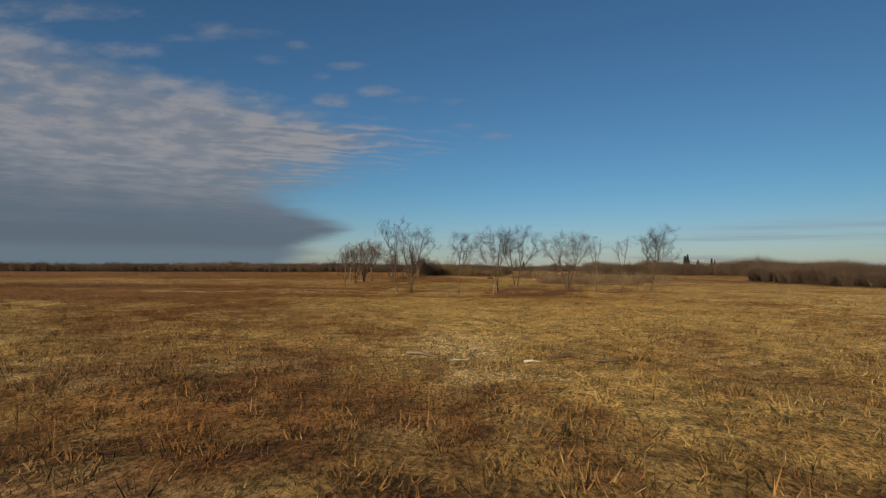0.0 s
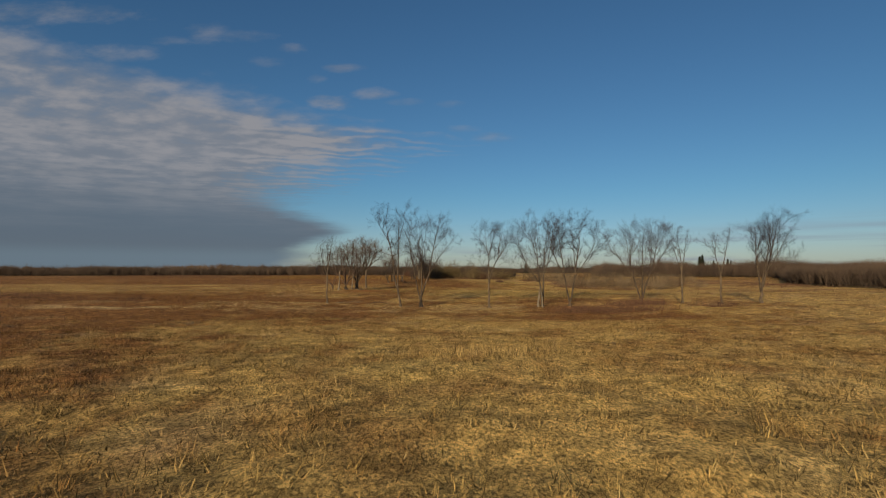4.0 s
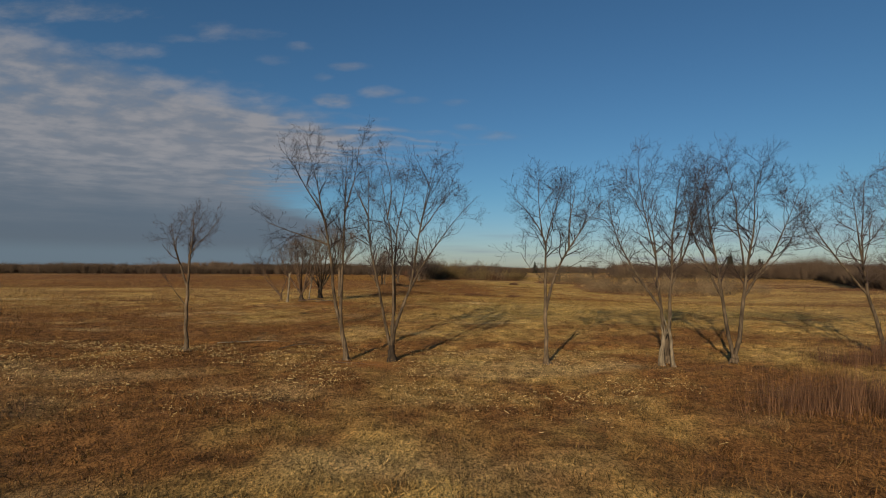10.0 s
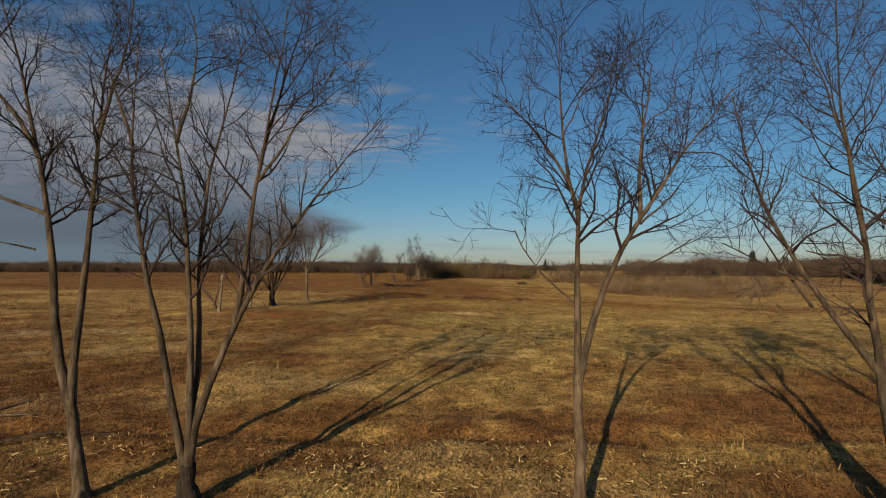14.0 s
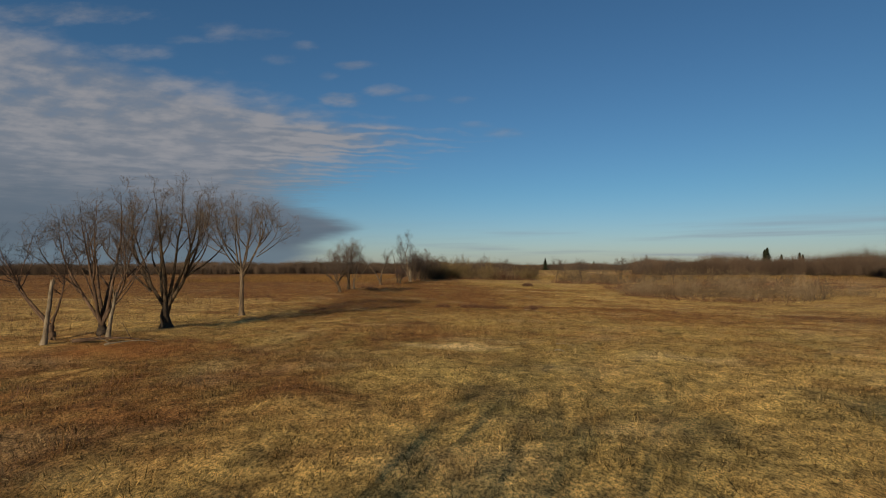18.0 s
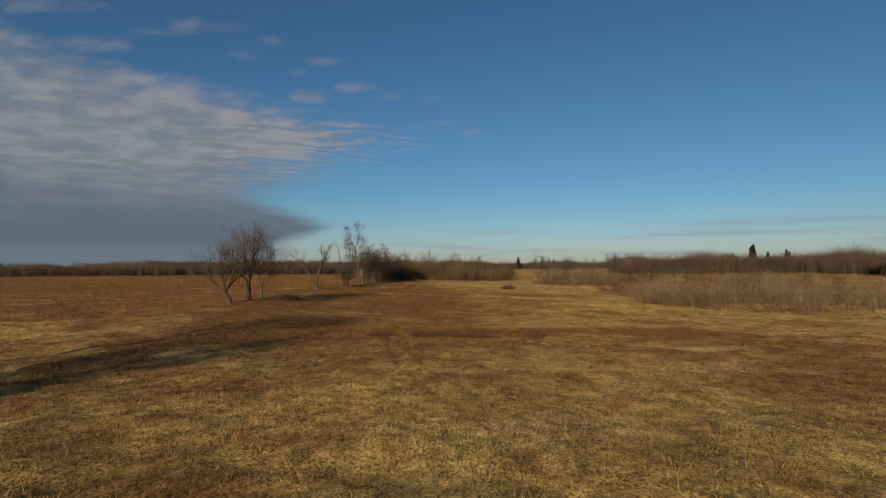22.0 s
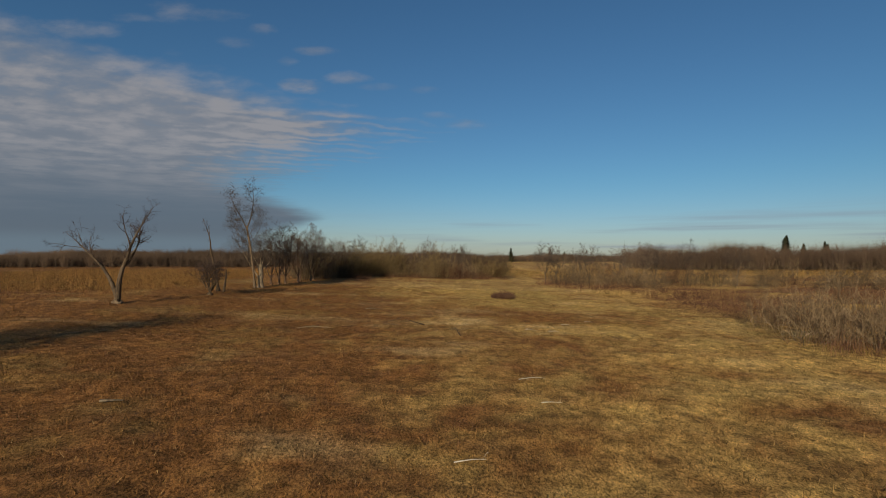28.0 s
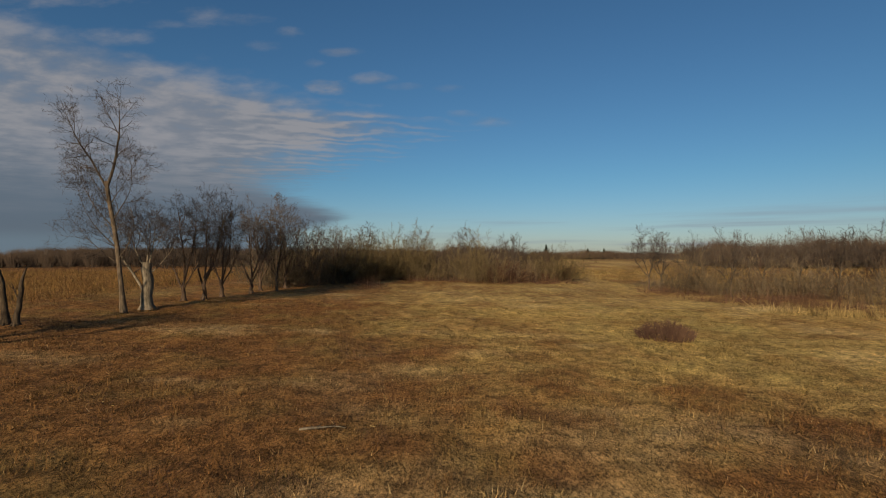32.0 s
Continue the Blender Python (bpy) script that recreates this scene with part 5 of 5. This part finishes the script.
def woods(name, corners, depth, number, tall, label, seed):
    """Bare trees far off, one mesh: slim trunks and many branch slivers."""
    r = np.random.RandomState(seed)
    c = np.array(corners, float)
    seg = np.linalg.norm(np.diff(c, axis=0), axis=1)
    s = r.rand(number) * seg.sum()
    cum = np.concatenate(([0], np.cumsum(seg)))
    i = np.clip(np.searchsorted(cum, s) - 1, 0, len(seg) - 1)
    f = ((s - cum[i]) / seg[i])[:, None]
    p = c[i] * (1 - f) + c[i + 1] * f
    d = (c[i + 1] - c[i]) / seg[i][:, None]
    p = p + np.stack((-d[:, 1], d[:, 0]), -1) * (r.rand(number) ** 1.3 * depth)[:, None] * np.sign(depth)
    h = tall * r.uniform(0.86, 1.0, number) * (0.45 + 1.1 * fbm(p[:, 0], p[:, 1], 22, seed, 2))
    z = height(p[:, 0], p[:, 1]) - 0.2
    per = 52
    n = number * per
    bx, by, bz, bh = (np.repeat(v, per) for v in (p[:, 0], p[:, 1], z, h))
    first = np.arange(n) % per == 0
    low = np.where(first, -0.02, r.uniform(0.02, 0.6, n))
    ang, wd = r.uniform(0, 6.28, n), np.where(first, 0.05, r.uniform(0.025, 0.075, n))
    tilt = r.uniform(-0.5, 1.0, n)
    flat_ = np.sqrt(np.maximum(0, 1 - np.clip(tilt, 0, 1) ** 2)) * r.uniform(0.3, 1.0, n) * 0.58 * bh * np.where(first, 0.1, 1.0)
    top = np.where(first, 0.62, np.maximum(0.60 + 0.40 * tilt * r.uniform(0.6, 1.0, n), low + r.uniform(-0.10, 0.18, n)))
    sx, sy = bx + np.cos(ang) * flat_ * 0.6 * r.rand(n), by + np.sin(ang) * flat_ * 0.6 * r.rand(n)
    a0 = np.stack((sx - wd, sy, bz + bh * low), -1)
    a1 = np.stack((sx + wd, sy + wd * np.cos(ang), bz + bh * low), -1)
    tip = np.stack((bx + np.cos(ang) * flat_, by + np.sin(ang) * flat_, bz + bh * np.minimum(top, 1.0)), -1)
    me = mesh_from(name, np.stack((a0, a1, tip), 1).reshape(-1, 3), np.arange(3 * n).reshape(-1, 3), MAT_WOODS, smooth=False)
    return tagged(new(name, me), label, "woods", kind="stuff")


woods("woods_left", ((-20, 380), (-120, 372), (-260, 345), (-460, 290), (-760, 120)), -60, 6800, 6.2, "line of bare brown woods beyond the meadow", 1)
woods("woods_right", ((640, 150), (460, 330), (300, 378), (190, 386), (112, 402)), -50, 4200, 13.5, "bare brown woods behind the pale meadow", 2)
woods("woods_near", ((215, 345), (165, 262), (132, 214), (127, 175), (136, 138), (220, 50)), -40, 1900, 10.0, "dark bare woods along the field edge", 6)
woods("woods_far", ((330, 640), (150, 690), (40, 660), (-90, 620), (-300, 600)), -60, 2000, 9.0, "far bare woods on the horizon", 3)
woods("woods_middle", ((30, 440), (10, 330), (-12, 300)), -30, 700, 7.0, "bare scrub woods behind the hedge", 4)


def fir(name, x, y, tall, label, seed):
    r = np.random.RandomState(seed)
    ob = thing(name, x, y, label, "tree", "dark firs by the woods")
    body = Tubes()
    body.add(((0, 0, 0), (0, 0, tall * 0.5), (0, 0, tall)), (0.25, 0.15, 0.02), 6)
    part("trunk", body.mesh("trunk", MAT_BARK), ob)
    n = 1300
    f = r.uniform(0.06, 1.0, n)
    rad = tall * 0.30 * (1 - f) ** 0.55 * r.uniform(0.35, 1.1, n) * (0.65 + 0.7 * value_noise(f * tall, np.full(n, seed * 1.0), 1.3, 7)) + 0.25
    a = r.uniform(0, 6.28, n)
    z = f * tall
    wd = 0.35 + 0.45 * (1 - f)
    ca, sa = np.cos(a), np.sin(a)
    p0 = np.stack((-sa * wd, ca * wd, z + 0.25), -1)
    p1 = np.stack((sa * wd, -ca * wd, z + 0.25), -1)
    p2 = np.stack((ca * rad, sa * rad, z - rad * 0.22), -1)
    me = mesh_from("crown", np.stack((p0, p1, p2), 1).reshape(-1, 3), np.arange(3 * n).reshape(-1, 3), MAT_FIR, smooth=False)
    tagged(part("crown", me, ob), kind="stuff")


for k, (fx, fy, tall) in enumerate(((186, 384, 15), (190, 388, 16), (197, 386, 12), (207, 385, 13), (211, 388, 12), (178, 388, 11), (98, 610, 13), (142, 640, 10), (160, 650, 10))):
    fir("fir_tree", fx, fy, tall, "dark green fir standing at the edge of the woods", 200 + k)


# ---------------------------------------------------------------- fallen wood
def fallen_branch(name, x0, y0, x1, y1, arch, radius, mat, label, seed, shoots=4, sway=0.12):
    """A branch lying on the ground, arched and crooked, with broken side shoots."""
    r = np.random.RandomState(seed)
    ob = thing(name, x0, y0, label, "branch", dz=0.0)
    t = np.linspace(0, 1, 9)
    px_, py_ = x0 + (x1 - x0) * t, y0 + (y1 - y0) * t
    long_ = math.hypot(x1 - x0, y1 - y0)
    bend = np.cumsum(r.normal(0, sway * long_ / 9, (9, 2)), axis=0)
    px_, py_ = px_ + bend[:, 0] - bend[0, 0], py_ + bend[:, 1] - bend[0, 1]
    pz_ = height(px_, py_) - float(ob.location.z) + radius * 0.9 + arch * np.sin(math.pi * t) + 0.05
    line = np.stack((px_ - x0, py_ - y0, pz_), -1)
    rr = radius * (1.05 - 0.75 * t)
    body = Tubes()
    body.add(line, rr, 7)
    part("main_limb", body.mesh("main_limb", mat), ob)
    for k in range(shoots):
        f = r.uniform(0.2, 0.95)
        i = min(int(f * 8), 7)
        d = line[i + 1] - line[i]
        d = unit(unit(d) + np.array((r.normal(0, 0.8), r.normal(0, 0.8), abs(r.normal(0.25, 0.3)))))
        s, q = bough(r, line[i], d, long_ * r.uniform(0.15, 0.4), rr[i] * 0.6, 0.006, 4, 0.2, -0.03)
        s[:, 2] = np.maximum(s[:, 2], 0.02)
        shoot = Tubes()
        shoot.add(s, q, 5)
        part("side_shoot", shoot.mesh("side_shoot", mat), ob)
    return ob


fallen_branch("fallen_branch", 12.15, 187.04, 11.45, 189.94, 0.30, 0.035, MAT_BARK, "thin arched fallen branch lying in the mown grass", 1, 7)
fallen_branch("fallen_branch", 1.42, 189.03, 3.72, 189.33, 0.05, 0.035, MAT_PALE, "long pale stick lying in the grass", 2, 3)
fallen_branch("fallen_branch", 4.62, 202.68, 5.72, 202.98, 0.06, 0.035, MAT_PALE, "short pale stick among red weeds", 3, 2)
fallen_branch("fallen_branch", 0.75, 159.84, 2.15, 160.14, 0.04, 0.028, MAT_PALE, "thin bleached stick on the mown ground", 4, 2)
fallen_branch("fallen_log", -1.77, 173.27, -1.12, 173.52, 0.02, 0.055, MAT_PALE, "short whitish log lying in russet grass", 5, 0)
fallen_branch("fallen_branch", -16.2, 174.6, -12.9, 173.9, 0.35, 0.07, MAT_RED, "crooked fallen limb beside the gnarled trees", 6, 9)
fallen_branch("fallen_branch", -15.4, 175.4, -13.4, 173.2, 0.25, 0.05, MAT_PALE, "broken pale limb on a heap of brush", 7, 7)
fallen_branch("fallen_branch", -14.9, 78.6, -11.8, 79.6, 0.10, 0.04, MAT_PALE, "pale broken branch lying past the tree row", 8, 5)
fallen_branch("fallen_branch", -11.2, 77.6, -9.0, 78.5, 0.15, 0.035, MAT_BARK, "thin dead branch lying past the tree row", 9, 6)
fallen_branch("fallen_log", -19.8, 110.2, -16.6, 110.8, 0.10, 0.11, MAT_RED, "reddish fallen log below the dead trunks", 10, 6)
fallen_branch("fallen_branch", -17.4, 109.2, -15.4, 110.6, 0.15, 0.05, MAT_PALE, "bleached fallen branch below the dead trunks", 11, 4)
fallen_branch("fallen_branch", -7.6, 74.0, -5.4, 73.7, 0.05, 0.022, MAT_RED, "reddish broken branch on bare orange soil", 12, 5)
shrub("weed_clump", -15.0, 96.5, "dark clump of dead weeds in the mown grass", MAT_STEMD, 0.35, 0.6, 30, 111, "", dict(SH, levels=2, density=(0, 9, 0), length=(0, 0.25, 0.2), thin=0.006))
shrub("weed_clump", -19.0, 54.0, "dark clump of dead weeds before the tree row", MAT_STEMD, 0.4, 0.8, 30, 112, "", dict(SH, levels=2, density=(0, 9, 0), length=(0, 0.25, 0.2), thin=0.006))
shrub("brush_heap", -14.4, 174.3, "tangled heap of dead brush under fallen limbs", MAT_STEMR, 0.8, 2.4, 90, 113, "", dict(SH, levels=2, density=(0, 8, 0), length=(0, 0.4, 0.2), thin=0.008))
for wx, wy, long_, turn, seed in ((9.4, 144.7, 0.28, 5, 21), (10.4, 144.3, 0.34, -5, 22), (12.9, 143.4, 0.22, -10, 23), (10.7, 168.7, 0.45, 4, 24), (-4.0, 166.1, 0.4, -8, 25), (-2.7, 165.7, 0.35, -3, 26), (14.4, 177.1, 0.6, 5, 27), (14.4, 173.9, 0.4, 0, 28), (17.7, 191.3, 0.45, 12, 29), (19.2, 190.6, 0.40, -8, 30), (21.3, 194.6, 0.40, 3, 31), (23.8, 196.4, 0.35, -6, 32)):
    c, s = math.cos(radians(turn)) * long_, math.sin(radians(turn)) * long_
    fallen_branch("bleached_stick", wx - c, wy - s, wx + c, wy + s, 0.02, 0.022, MAT_WHITE, "bleached whitish stick lying on the mown grass", seed, 1, 0.05)
# sticks in the straw near the start
fallen_branch("fallen_log", -1.13, 12.50, -0.40, 11.82, 0.02, 0.045, MAT_PALE, "thin weathered log half sunk in russet grass", 41, 1, 0.04)
fallen_branch("fallen_log", 1.75, 10.57, 2.09, 10.51, 0.02, 0.04, MAT_WHITE, "short bleached log lying in straw", 42, 0, 0.03)
fallen_branch("fallen_branch", 2.46, 11.35, 3.19, 10.83, 0.06, 0.028, MAT_BARK, "dark crooked stick lying in the straw", 43, 3)
fallen_branch("fallen_branch", 3.51, 10.61, 4.34, 10.46, 0.05, 0.028, MAT_BARK, "dark forked stick lying in the grass", 44, 4)
fallen_branch("bleached_stick", 0.02, 10.99, 0.54, 10.99, 0.02, 0.018, MAT_WHITE, "bleached whitish stick lying on the mown grass", 45, 1, 0.05)
fallen_branch("bleached_stick", 0.60, 13.31, 0.86, 12.95, 0.02, 0.018, MAT_WHITE, "bleached whitish stick lying on the mown grass", 46, 0, 0.05)
fallen_branch("fallen_branch", 0.47, 11.87, 0.73, 11.19, 0.06, 0.02, MAT_BARK, "thin dark stick lying in straw", 47, 2)
fallen_branch("fallen_branch", 9.95, 192.46, 6.80, 193.56, 0.34, 0.032, MAT_CHAR, "dark arched dead branch on the russet grass", 51, 1, 0.05)
fallen_branch("bleached_stick", 6.85, 192.40, 8.45, 192.20, 0.03, 0.022, MAT_PALE, "long greyish stick lying on the russet grass", 52, 1, 0.05)
fallen_branch("bleached_stick", 5.7, 110.2, 6.5, 109.4, 0.03, 0.013, MAT_PALE, "long bleached stick lying on the mown grass", 53, 1, 0.06)
fallen_branch("fallen_branch", 4.98, 107.03, 5.28, 106.43, 0.05, 0.03, MAT_PALE, "short pale stick in the mown grass", 54, 1, 0.06)
